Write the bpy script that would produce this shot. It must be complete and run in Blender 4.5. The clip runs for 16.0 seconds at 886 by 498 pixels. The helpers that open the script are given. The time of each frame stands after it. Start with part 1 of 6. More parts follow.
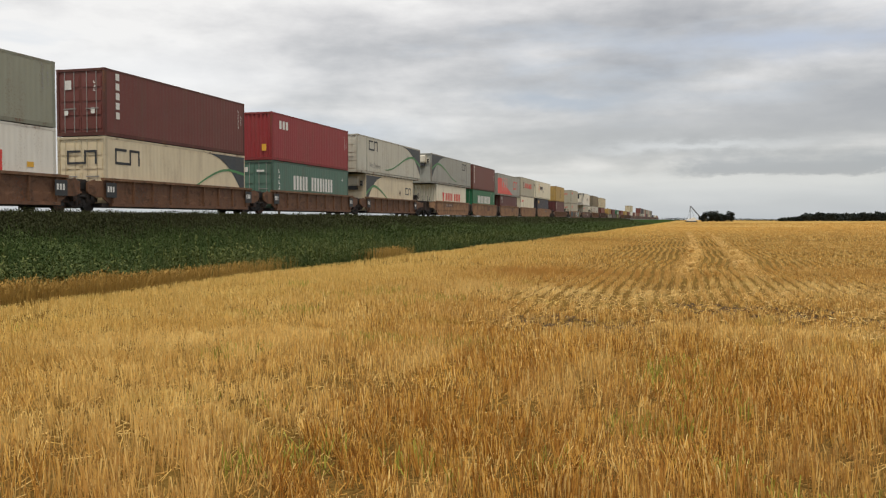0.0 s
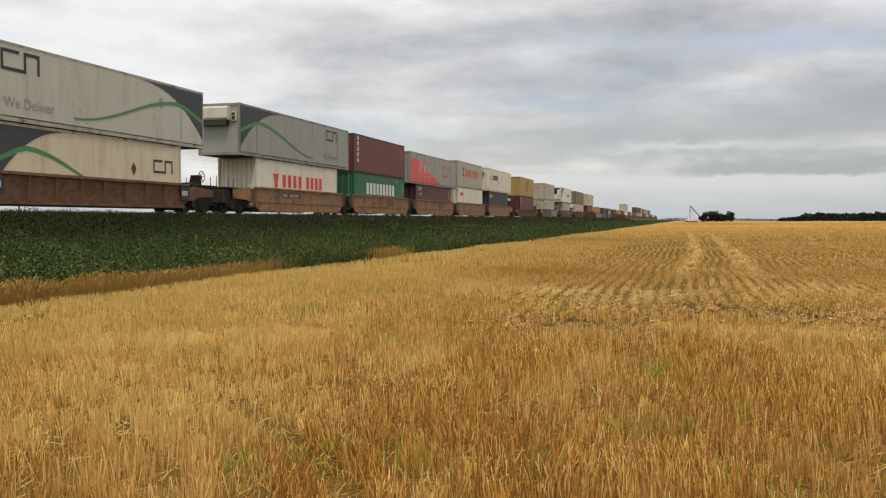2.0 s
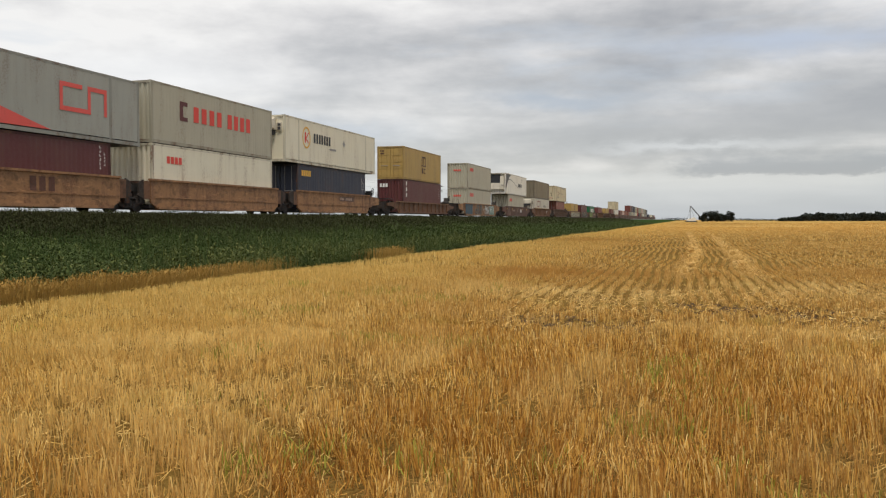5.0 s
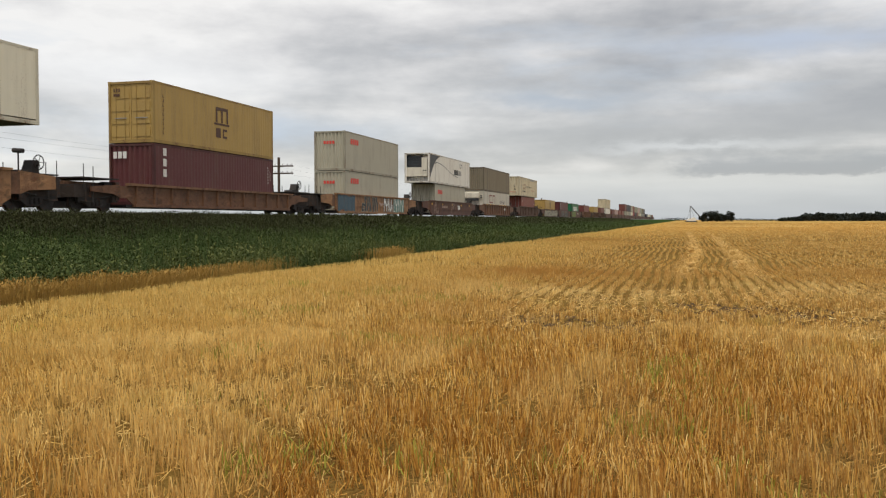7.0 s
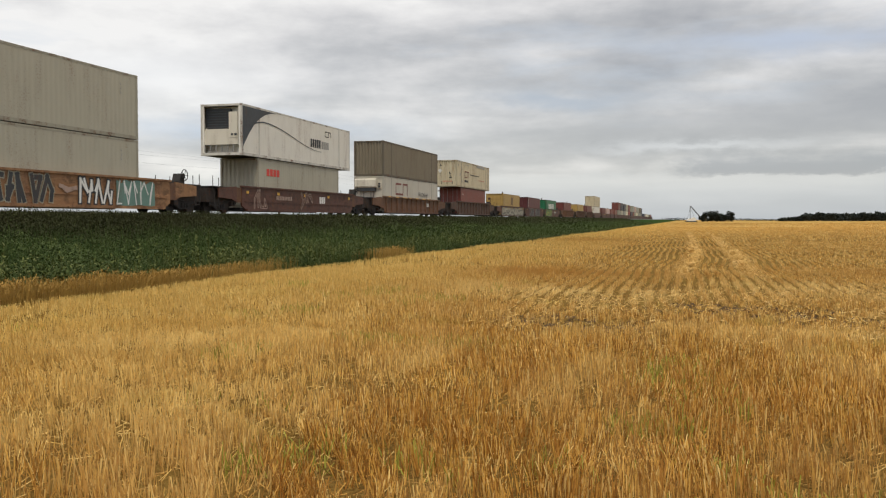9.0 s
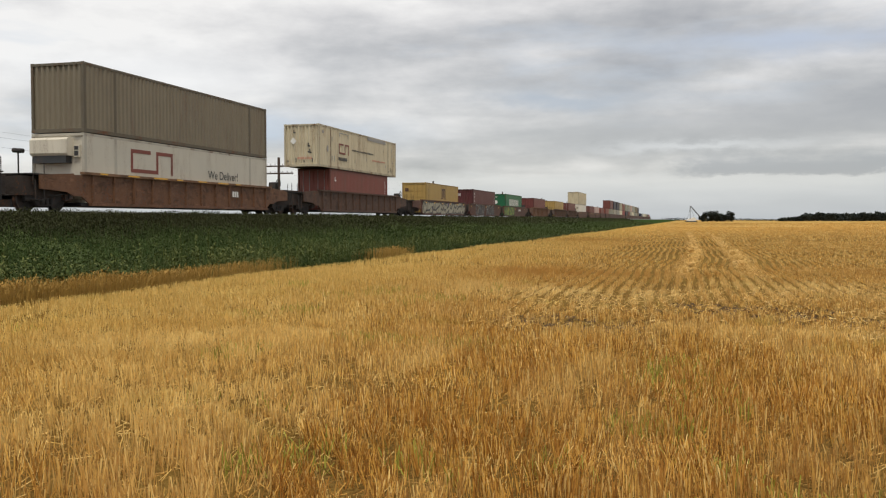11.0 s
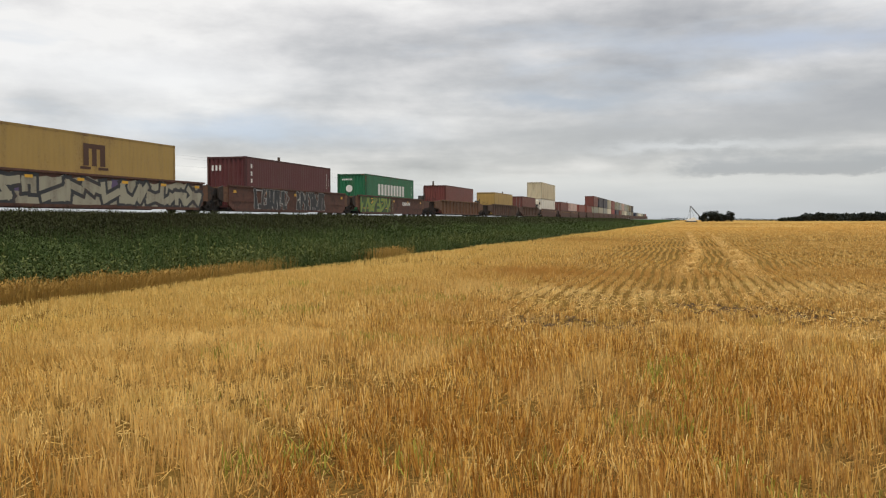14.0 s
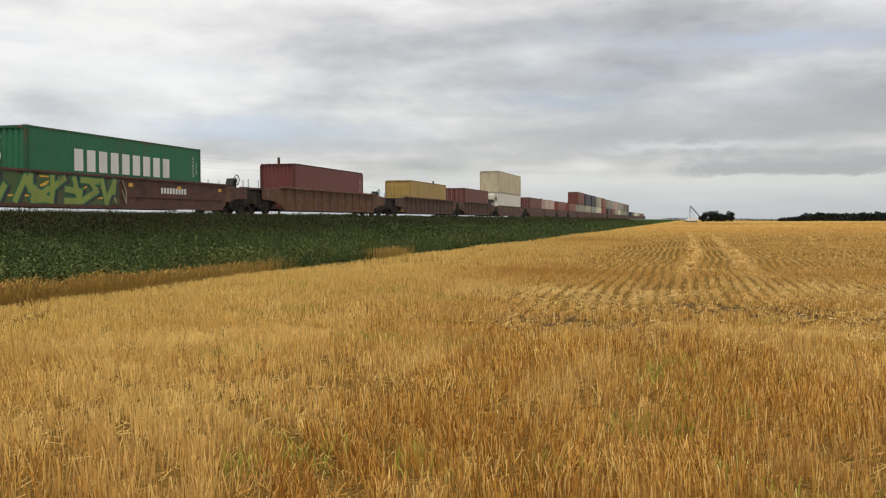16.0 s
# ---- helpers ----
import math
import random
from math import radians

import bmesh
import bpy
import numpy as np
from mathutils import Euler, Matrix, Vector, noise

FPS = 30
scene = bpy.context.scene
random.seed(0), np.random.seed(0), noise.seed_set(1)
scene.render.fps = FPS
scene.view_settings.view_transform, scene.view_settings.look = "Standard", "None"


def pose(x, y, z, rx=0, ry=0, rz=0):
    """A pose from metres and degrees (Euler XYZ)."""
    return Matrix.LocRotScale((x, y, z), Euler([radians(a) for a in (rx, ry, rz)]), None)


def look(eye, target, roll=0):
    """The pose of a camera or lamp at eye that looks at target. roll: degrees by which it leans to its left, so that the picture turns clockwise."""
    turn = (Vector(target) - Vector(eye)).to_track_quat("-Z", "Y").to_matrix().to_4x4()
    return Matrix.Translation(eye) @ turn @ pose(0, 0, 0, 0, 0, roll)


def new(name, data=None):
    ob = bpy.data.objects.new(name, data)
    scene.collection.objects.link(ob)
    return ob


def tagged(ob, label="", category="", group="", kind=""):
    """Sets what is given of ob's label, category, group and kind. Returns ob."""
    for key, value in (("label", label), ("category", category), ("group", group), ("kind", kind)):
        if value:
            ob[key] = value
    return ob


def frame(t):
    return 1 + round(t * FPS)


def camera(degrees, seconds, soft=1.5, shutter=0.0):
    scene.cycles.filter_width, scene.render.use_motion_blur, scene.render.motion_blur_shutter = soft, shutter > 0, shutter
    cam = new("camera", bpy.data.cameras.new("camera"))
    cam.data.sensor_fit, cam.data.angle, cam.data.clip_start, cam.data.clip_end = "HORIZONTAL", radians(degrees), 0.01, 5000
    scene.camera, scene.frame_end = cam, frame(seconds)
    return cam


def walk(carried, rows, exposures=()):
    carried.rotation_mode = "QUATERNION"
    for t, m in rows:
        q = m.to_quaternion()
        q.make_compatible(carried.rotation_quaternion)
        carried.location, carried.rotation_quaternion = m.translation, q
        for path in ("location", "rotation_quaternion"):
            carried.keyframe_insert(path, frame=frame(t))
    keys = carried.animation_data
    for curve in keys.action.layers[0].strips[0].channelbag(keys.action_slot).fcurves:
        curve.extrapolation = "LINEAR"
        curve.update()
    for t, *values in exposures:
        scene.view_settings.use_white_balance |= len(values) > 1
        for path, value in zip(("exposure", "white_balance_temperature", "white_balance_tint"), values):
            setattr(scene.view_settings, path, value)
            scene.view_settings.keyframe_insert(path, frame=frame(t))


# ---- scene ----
cam = camera(54.4, 16.0, soft=1.2, shutter=0.06)
EYE = pose(0, 0, 1.6, 88.05, 0, 15.607)
walk(cam, [(0, EYE), (16, EYE)], [(0, 0.0), (16, 0.0)])

# ---- sky and light ----
world = bpy.data.worlds.new("overcast_sky")
scene.world = world
world.use_nodes = True


def link(nt, a, b):
    nt.links.new(a, b)


def node(nt, kind, **inputs):
    n = nt.nodes.new(kind)
    for key, value in inputs.items():
        n.inputs[key.replace("_", " ")].default_value = value
    return n


def maths(nt, op, a, b=None):
    n = nt.nodes.new("ShaderNodeMath")
    n.operation = op
    for i, v in enumerate((a, b)):
        if v is None:
            continue
        if isinstance(v, (int, float)):
            n.inputs[i].default_value = v
        else:
            nt.links.new(v, n.inputs[i])
    return n.outputs[0]


def ramp(nt, fac, stops):
    n = nt.nodes.new("ShaderNodeValToRGB")
    els = n.color_ramp.elements
    while len(els) < len(stops):
        els.new(0.5)
    for e, (p, c) in zip(els, stops):
        e.position = p
        e.color = (*c, 1) if not isinstance(c, (int, float)) else (c, c, c, 1)
    nt.links.new(fac, n.inputs[0])
    return n.outputs[0]


def mix(nt, fac, a, b, blend="MIX"):
    n = nt.nodes.new("ShaderNodeMix")
    n.data_type, n.blend_type = "RGBA", blend
    for sock, v in ((n.inputs[0], fac), (n.inputs[6], a), (n.inputs[7], b)):
        if isinstance(v, (int, float)):
            sock.default_value = v
        elif isinstance(v, tuple):
            sock.default_value = (*v, 1)
        else:
            nt.links.new(v, sock)
    return n.outputs[2]


def noise_tex(nt, vec, scale, detail=4, rough=0.55, distort=0.0):
    n = nt.nodes.new("ShaderNodeTexNoise")
    n.inputs["Scale"].default_value = scale
    n.inputs["Detail"].default_value = detail
    n.inputs["Roughness"].default_value = rough
    n.inputs["Distortion"].default_value = distort
    if vec is not None:
        nt.links.new(vec, n.inputs["Vector"])
    return n.outputs["Fac"]


def stretch(nt, vec, x, y, z, at=(0, 0, 0)):
    n = nt.nodes.new("ShaderNodeMapping")
    n.inputs["Scale"].default_value = (x, y, z)
    n.inputs["Location"].default_value = at
    nt.links.new(vec, n.inputs["Vector"])
    return n.outputs[0]


def build_sky():
    nt = world.node_tree
    nt.nodes.clear()
    sky = nt.nodes.new("ShaderNodeTexSky")
    sky.sky_type, sky.sun_disc = "NISHITA", False
    sky.sun_elevation, sky.sun_rotation = radians(65), radians(150)
    co = nt.nodes.new("ShaderNodeTexCoord").outputs["Generated"]
    sep = nt.nodes.new("ShaderNodeSeparateXYZ")
    link(nt, co, sep.inputs[0])
    up = maths(nt, "MAXIMUM", sep.outputs[2], 0.0)
    # a flat layer of cloud, seen in perspective
    lift = maths(nt, "ADD", up, 0.10)
    comb = nt.nodes.new("ShaderNodeCombineXYZ")
    link(nt, maths(nt, "DIVIDE", sep.outputs[0], lift), comb.inputs[0])
    link(nt, maths(nt, "DIVIDE", sep.outputs[1], lift), comb.inputs[1])
    flat = comb.outputs[0]
    big = noise_tex(nt, stretch(nt, flat, 0.75, 0.9, 1, (3.1, 0.7, 0)), 1.0, 4, 0.5, 0.3)
    puffs = noise_tex(nt, stretch(nt, co, 6.5, 6.5, 17.0, (1.7, 4.2, 1)), 1.0, 9, 0.56, 0.1)
    streak = noise_tex(nt, stretch(nt, co, 3.0, 3.0, 22.0, (0.4, 5.2, 2)), 1.0, 7, 0.6, 0.2)
    both = maths(nt, "ADD", maths(nt, "MULTIPLY", big, 0.40), maths(nt, "MULTIPLY", puffs, 0.46))
    both = maths(nt, "ADD", both, maths(nt, "MULTIPLY", streak, 0.14))
    # thinner, brighter cloud towards the west
    east = maths(nt, "MAXIMUM", maths(nt, "MINIMUM", sep.outputs[0], 0.3), -0.8)
    both = maths(nt, "ADD", both, maths(nt, "MULTIPLY", east, -0.17))
    # the cloud base is thickest a little above the horizon and thins overhead
    thick = ramp(nt, up, [(0.03, 0.2), (0.08, 1.0), (0.15, 0.75), (0.24, 0.0)])
    both = maths(nt, "ADD", maths(nt, "SUBTRACT", both, maths(nt, "MULTIPLY", thick, 0.105)), 0.025)
    cloud = ramp(nt, both, [(0.35, (0.31, 0.305, 0.305)), (0.45, (0.43, 0.42, 0.41)), (0.54, (0.59, 0.57, 0.55)), (0.64, (0.76, 0.735, 0.70))])
    # bearings and heights over the horizon, with ragged outlines
    bearing = maths(nt, "ARCTAN2", sep.outputs[0], sep.outputs[1])
    height = maths(nt, "ARCSINE", sep.outputs[2])
    ragged_a = maths(nt, "ADD", bearing, maths(nt, "MULTIPLY", maths(nt, "SUBTRACT", noise_tex(nt, stretch(nt, co, 9, 9, 22, (4, 1, 3)), 1.0, 5, 0.6), 0.5), 0.22))
    ragged = maths(nt, "ADD", height, maths(nt, "MULTIPLY", maths(nt, "SUBTRACT", noise_tex(nt, stretch(nt, co, 12, 12, 34, (1, 1, 1)), 1.0, 7, 0.62), 0.5), 0.036))

    def drift(a, e, wide, tall, gain):
        """One long drift of cloud or break in it: its bearing, height and spread in radians."""
        p = maths(nt, "POWER", maths(nt, "DIVIDE", maths(nt, "SUBTRACT", ragged_a, a), wide), 2.0)
        q = maths(nt, "POWER", maths(nt, "DIVIDE", maths(nt, "SUBTRACT", ragged, e), tall), 2.0)
        return maths(nt, "MULTIPLY", maths(nt, "EXPONENT", maths(nt, "MULTIPLY", maths(nt, "ADD", p, q), -1.0)), gain)

    # breaks that let bluish light through, here and there and in three long drifts
    gap = ramp(nt, noise_tex(nt, stretch(nt, co, 3.6, 3.6, 20, (7, 2, 0)), 1.0, 6, 0.55, 0.2), [(0.56, 0.0), (0.72, 0.45)])
    cloud = mix(nt, gap, cloud, (0.45, 0.50, 0.565))
    cloud = mix(nt, drift(-0.50, 0.100, 0.15, 0.016, 0.75), cloud, (0.43, 0.495, 0.59))
    cloud = mix(nt, drift(0.12, 0.188, 0.12, 0.014, 0.8), cloud, (0.42, 0.46, 0.54))
    cloud = mix(nt, drift(-0.155, 0.138, 0.085, 0.010, 0.75), cloud, (0.345, 0.38, 0.43))
    cloud = mix(nt, drift(-0.62, 0.155, 0.18, 0.030, 0.6), cloud, (0.74, 0.73, 0.72))
    cloud = mix(nt, drift(-0.10, 0.093, 0.20, 0.018, 0.5), cloud, (0.38, 0.375, 0.37))
    cloud = mix(nt, drift(0.10, 0.112, 0.24, 0.026, 0.65), cloud, (0.335, 0.328, 0.33))
    # pale air over the horizon, and a dark shelf of stratus above it in the east
    low = ramp(nt, ragged, [(0.0, 0.9), (0.044, 0.8), (0.056, 0.2), (0.075, 0.0)])
    air = ramp(nt, height, [(0.0, (0.40, 0.43, 0.46)), (0.028, (0.44, 0.46, 0.48)), (0.044, (0.53, 0.535, 0.53))])
    cloud = mix(nt, low, cloud, air)
    cloud = mix(nt, drift(0.02, 0.081, 0.11, 0.006, 0.8), cloud, (0.55, 0.55, 0.55))
    shelf = ramp(nt, ragged, [(0.047, 0.0), (0.051, 0.9), (0.064, 0.85), (0.076, 0.0)])
    shelf = maths(nt, "MULTIPLY", shelf, ramp(nt, maths(nt, "ADD", ragged_a, 0.5), [(0.495, 0.0), (0.53, 1.0), (0.85, 1.0), (1.0, 0.3)]))
    blue = mix(nt, shelf, cloud, (0.30, 0.305, 0.32))
    bg_sky = node(nt, "ShaderNodeBackground", Strength=0.02)
    link(nt, sky.outputs[0], bg_sky.inputs[0])
    bg_cloud = node(nt, "ShaderNodeBackground", Strength=1.12)
    link(nt, blue, bg_cloud.inputs[0])
    add = nt.nodes.new("ShaderNodeAddShader")
    link(nt, bg_sky.outputs[0], add.inputs[0])
    link(nt, bg_cloud.outputs[0], add.inputs[1])
    out = nt.nodes.new("ShaderNodeOutputWorld")
    link(nt, add.outputs[0], out.inputs[0])


build_sky()
sun = new("sun", bpy.data.lights.new("sun", "SUN"))
sun.data.energy, sun.data.angle, sun.data.color = 1.85, radians(11), (1.0, 0.90, 0.74)
sun.matrix_world = look((0, 0, 60), (-14, 24, 0))

# ---- materials ----


def material(name):
    m = bpy.data.materials.new(name)
    m.use_nodes = True
    nt = m.node_tree
    return m, nt, nt.nodes["Principled BSDF"]


def bump(nt, bsdf, height, strength, distance):
    b = node(nt, "ShaderNodeBump", Strength=strength, Distance=distance)
    link(nt, height, b.inputs["Height"])
    link(nt, b.outputs[0], bsdf.inputs["Normal"])


def obj_co(nt):
    return nt.nodes.new("ShaderNodeTexCoord").outputs["Object"]


PAINTS, RGB = {}, {}


def paint(name, rgb, rough=0.5, dirt=0.35, dirt_rgb=(0.10, 0.085, 0.07), rust=0.15, metal=0.0, patchy=0.0):
    """Weathered paint on steel: faded patches, grime streaks that run down, specks of rust."""
    if name in PAINTS:
        return PAINTS[name]
    RGB[name] = rgb
    m, nt, bsdf = material(name)
    co = obj_co(nt)
    info = nt.nodes.new("ShaderNodeObjectInfo")
    shift = nt.nodes.new("ShaderNodeVectorMath")
    shift.operation = "ADD"
    link(nt, co, shift.inputs[0])
    link(nt, info.outputs["Random"], shift.inputs[1])
    v = shift.outputs[0]
    fade = noise_tex(nt, v, 0.9, 4)
    streaks = noise_tex(nt, stretch(nt, v, 1.6, 1.6, 0.3), 1.0, 6, 0.6)
    fine = noise_tex(nt, v, 14, 4, 0.65)
    c = mix(nt, ramp(nt, fade, [(0.3, 0.0), (0.7, 0.35)]), rgb, tuple(min(1, x * 1.15 + 0.02) for x in rgb))
    c = mix(nt, ramp(nt, streaks, [(0.47, 0.0), (0.74, dirt)]), c, dirt_rgb)
    if patchy:
        # large scabs of rust and soot, and rubbed paler places
        scab = noise_tex(nt, stretch(nt, v, 1.0, 1.0, 1.6, (3, 1, 2)), 1.5, 6, 0.68, 0.4)
        c = mix(nt, ramp(nt, scab, [(0.50, 0.0), (0.64, patchy)]), c, tuple(0.35 * k for k in rgb))
        rub = noise_tex(nt, stretch(nt, v, 1.0, 0.7, 2.2, (8, 5, 1)), 2.3, 6, 0.7, 0.3)
        c = mix(nt, ramp(nt, rub, [(0.55, 0.0), (0.70, patchy * 0.8)]), c, tuple(min(1, k * 1.9 + 0.02) for k in rgb))
    spots = maths(nt, "MULTIPLY", fine, streaks)
    c = mix(nt, ramp(nt, spots, [(0.30, 0.0), (0.38, min(1, rust * 2))]), c, (0.16, 0.06, 0.025))
    link(nt, c, bsdf.inputs["Base Color"])
    bsdf.inputs["Metallic"].default_value = metal
    link(nt, ramp(nt, fine, [(0.3, rough - 0.1), (0.7, rough + 0.2)]), bsdf.inputs["Roughness"])
    bump(nt, bsdf, fade, 0.12, 0.02)
    PAINTS[name] = m
    return m


def straw_mat(name, pale, gold, brown, green, shady=0.3):
    """Dry stems: each stem its own tone, in patches of pale, golden and brown."""
    m, nt, bsdf = material(name)
    co = obj_co(nt)
    rnd = nt.nodes.new("ShaderNodeNewGeometry").outputs["Random Per Island"]
    tone = ramp(nt, rnd, [(0.0, tuple(shady * k for k in brown)), (0.36, brown), (0.56, gold), (0.78, gold), (0.90, pale), (1.0, pale)])
    p1 = noise_tex(nt, stretch(nt, co, 1.0, 0.55, 1), 0.34, 4, 0.6)
    p2 = noise_tex(nt, stretch(nt, co, 1.0, 0.4, 1, (9, 4, 0)), 0.9, 4, 0.6)
    c = mix(nt, ramp(nt, p1, [(0.47, 0.0), (0.62, 0.33)]), tone, brown)
    c = mix(nt, ramp(nt, p2, [(0.48, 0.0), (0.66, 0.4)]), c, pale)
    p3 = noise_tex(nt, stretch(nt, co, 1.0, 0.6, 0.2, (3, 7, 0)), 3.4, 3, 0.6)
    c = mix(nt, ramp(nt, p3, [(0.50, 0.0), (0.66, 0.45)]), c, brown)
    g = noise_tex(nt, stretch(nt, co, 1, 0.8, 1, (2, 8, 0)), 0.75, 5, 0.65)
    c = mix(nt, ramp(nt, g, [(0.58, 0.0), (0.70, 0.45)]), c, green)
    # paler, yellower straw towards the bank; browner straw on the near headland
    sep = nt.nodes.new("ShaderNodeSeparateXYZ")
    link(nt, co, sep.inputs[0])
    west = ramp(nt, maths(nt, "MULTIPLY", sep.outputs[0], -0.1), [(0.3, 0.0), (0.9, 0.5)])
    c = mix(nt, west, c, tuple(p * k for p, k in zip(pale, (0.82, 0.79, 0.58))))
    # stands of browner and of paler straw across the middle of the field
    for x, y, sx, sy, gain, hue in ((-4.2, 25.5, 1.9, 3.0, 0.95, brown), (-1.8, 25.0, 2.6, 1.8, 0.7, brown), (-7.0, 66.0, 3.2, 8.0, 0.85, brown), (4.5, 27.0, 2.6, 3.0, 0.35, brown), (-2.2, 18.6, 2.3, 1.3, 0.6, pale), (2.6, 21.0, 2.2, 2.0, 0.4, pale), (2.2, 12.4, 2.0, 0.9, 0.5, pale), (-6.0, 9.5, 2.4, 1.6, 0.5, pale), (-4.4, 6.6, 1.2, 1.4, 0.45, pale)):
        p = maths(nt, "POWER", maths(nt, "DIVIDE", maths(nt, "SUBTRACT", sep.outputs[0], x), sx), 2.0)
        q = maths(nt, "POWER", maths(nt, "DIVIDE", maths(nt, "SUBTRACT", sep.outputs[1], y), sy), 2.0)
        stand = maths(nt, "EXPONENT", maths(nt, "MULTIPLY", maths(nt, "ADD", p, q), -1.0))
        c = mix(nt, maths(nt, "MULTIPLY", maths(nt, "MULTIPLY", stand, p2), gain * 2.0), c, hue)
    near = maths(nt, "MULTIPLY", ramp(nt, maths(nt, "MULTIPLY", sep.outputs[1], 0.1), [(0.55, 0.20), (1.1, 0.0)]), ramp(nt, maths(nt, "ADD", maths(nt, "MULTIPLY", sep.outputs[0], 0.15), 0.6), [(0.1, 0.3), (0.5, 1.0)]))
    c = mix(nt, near, c, brown)
    link(nt, c, bsdf.inputs["Base Color"])
    bsdf.inputs["Roughness"].default_value = 0.7
    bsdf.inputs["Specular IOR Level"].default_value = 0.18
    return m


STRAW = straw_mat("stubble_straw", (0.98, 0.74, 0.29), (0.77, 0.455, 0.10), (0.46, 0.215, 0.042), (0.43, 0.40, 0.08))
FAR_STRAW = straw_mat("row_stubble_straw", (0.95, 0.73, 0.31), (0.80, 0.51, 0.145), (0.52, 0.28, 0.07), (0.50, 0.44, 0.11), 0.55)
PALE_STRAW = straw_mat("flattened_straw", (0.88, 0.64, 0.28), (0.76, 0.50, 0.16), (0.58, 0.34, 0.09), (0.6, 0.5, 0.16))
WHEAT = straw_mat("standing_wheat", (0.56, 0.37, 0.12), (0.43, 0.25, 0.066), (0.29, 0.15, 0.04), (0.25, 0.21, 0.05))


def leaf_mat(name, dark, mid, light):
    m, nt, bsdf = material(name)
    co = obj_co(nt)
    rnd = nt.nodes.new("ShaderNodeNewGeometry").outputs["Random Per Island"]
    c = ramp(nt, rnd, [(0.0, dark), (0.6, mid), (1.0, light)])
    p = noise_tex(nt, stretch(nt, co, 1, 0.5, 1), 0.22, 5, 0.65)
    c = mix(nt, ramp(nt, p, [(0.38, 0.0), (0.62, 0.7)]), c, dark)
    q = noise_tex(nt, stretch(nt, co, 1, 0.6, 1, (5, 1, 0)), 0.5, 4, 0.6)
    c = mix(nt, ramp(nt, q, [(0.56, 0.0), (0.72, 0.5)]), c, light)
    link(nt, c, bsdf.inputs["Base Color"])
    bsdf.inputs["Roughness"].default_value = 0.7
    bsdf.inputs["Specular IOR Level"].default_value = 0.1
    return m


LEAF = leaf_mat("weed_leaf", (0.042, 0.062, 0.018), (0.070, 0.102, 0.029), (0.115, 0.155, 0.055))
# darker leaf colour for the upper part of the bank
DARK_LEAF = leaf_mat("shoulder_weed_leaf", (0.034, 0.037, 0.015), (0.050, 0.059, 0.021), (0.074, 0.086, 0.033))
# far leaves: the bluish haze of distance is mixed into their colours
HAZY_TREE_LEAF = leaf_mat("hazy_tree_leaf", (0.034, 0.043, 0.038), (0.047, 0.058, 0.050), (0.062, 0.075, 0.060))
# dark brown-green blades along the shoulder
DARK_GRASS = leaf_mat("dry_verge_grass", (0.026, 0.025, 0.011), (0.046, 0.043, 0.018), (0.085, 0.075, 0.032))
SOIL = paint("damp_soil", (0.19, 0.135, 0.085), 0.95, 0.4, (0.07, 0.045, 0.025), 0.0)
SOIL.node_tree.nodes["Principled BSDF"].inputs["Specular IOR Level"].default_value = 0.0
GREEN = leaf_mat("young_grass", (0.28, 0.28, 0.045), (0.40, 0.39, 0.07), (0.50, 0.47, 0.11))
STALK = leaf_mat("tall_weed_stalk", (0.085, 0.105, 0.03), (0.13, 0.15, 0.045), (0.22, 0.23, 0.09))


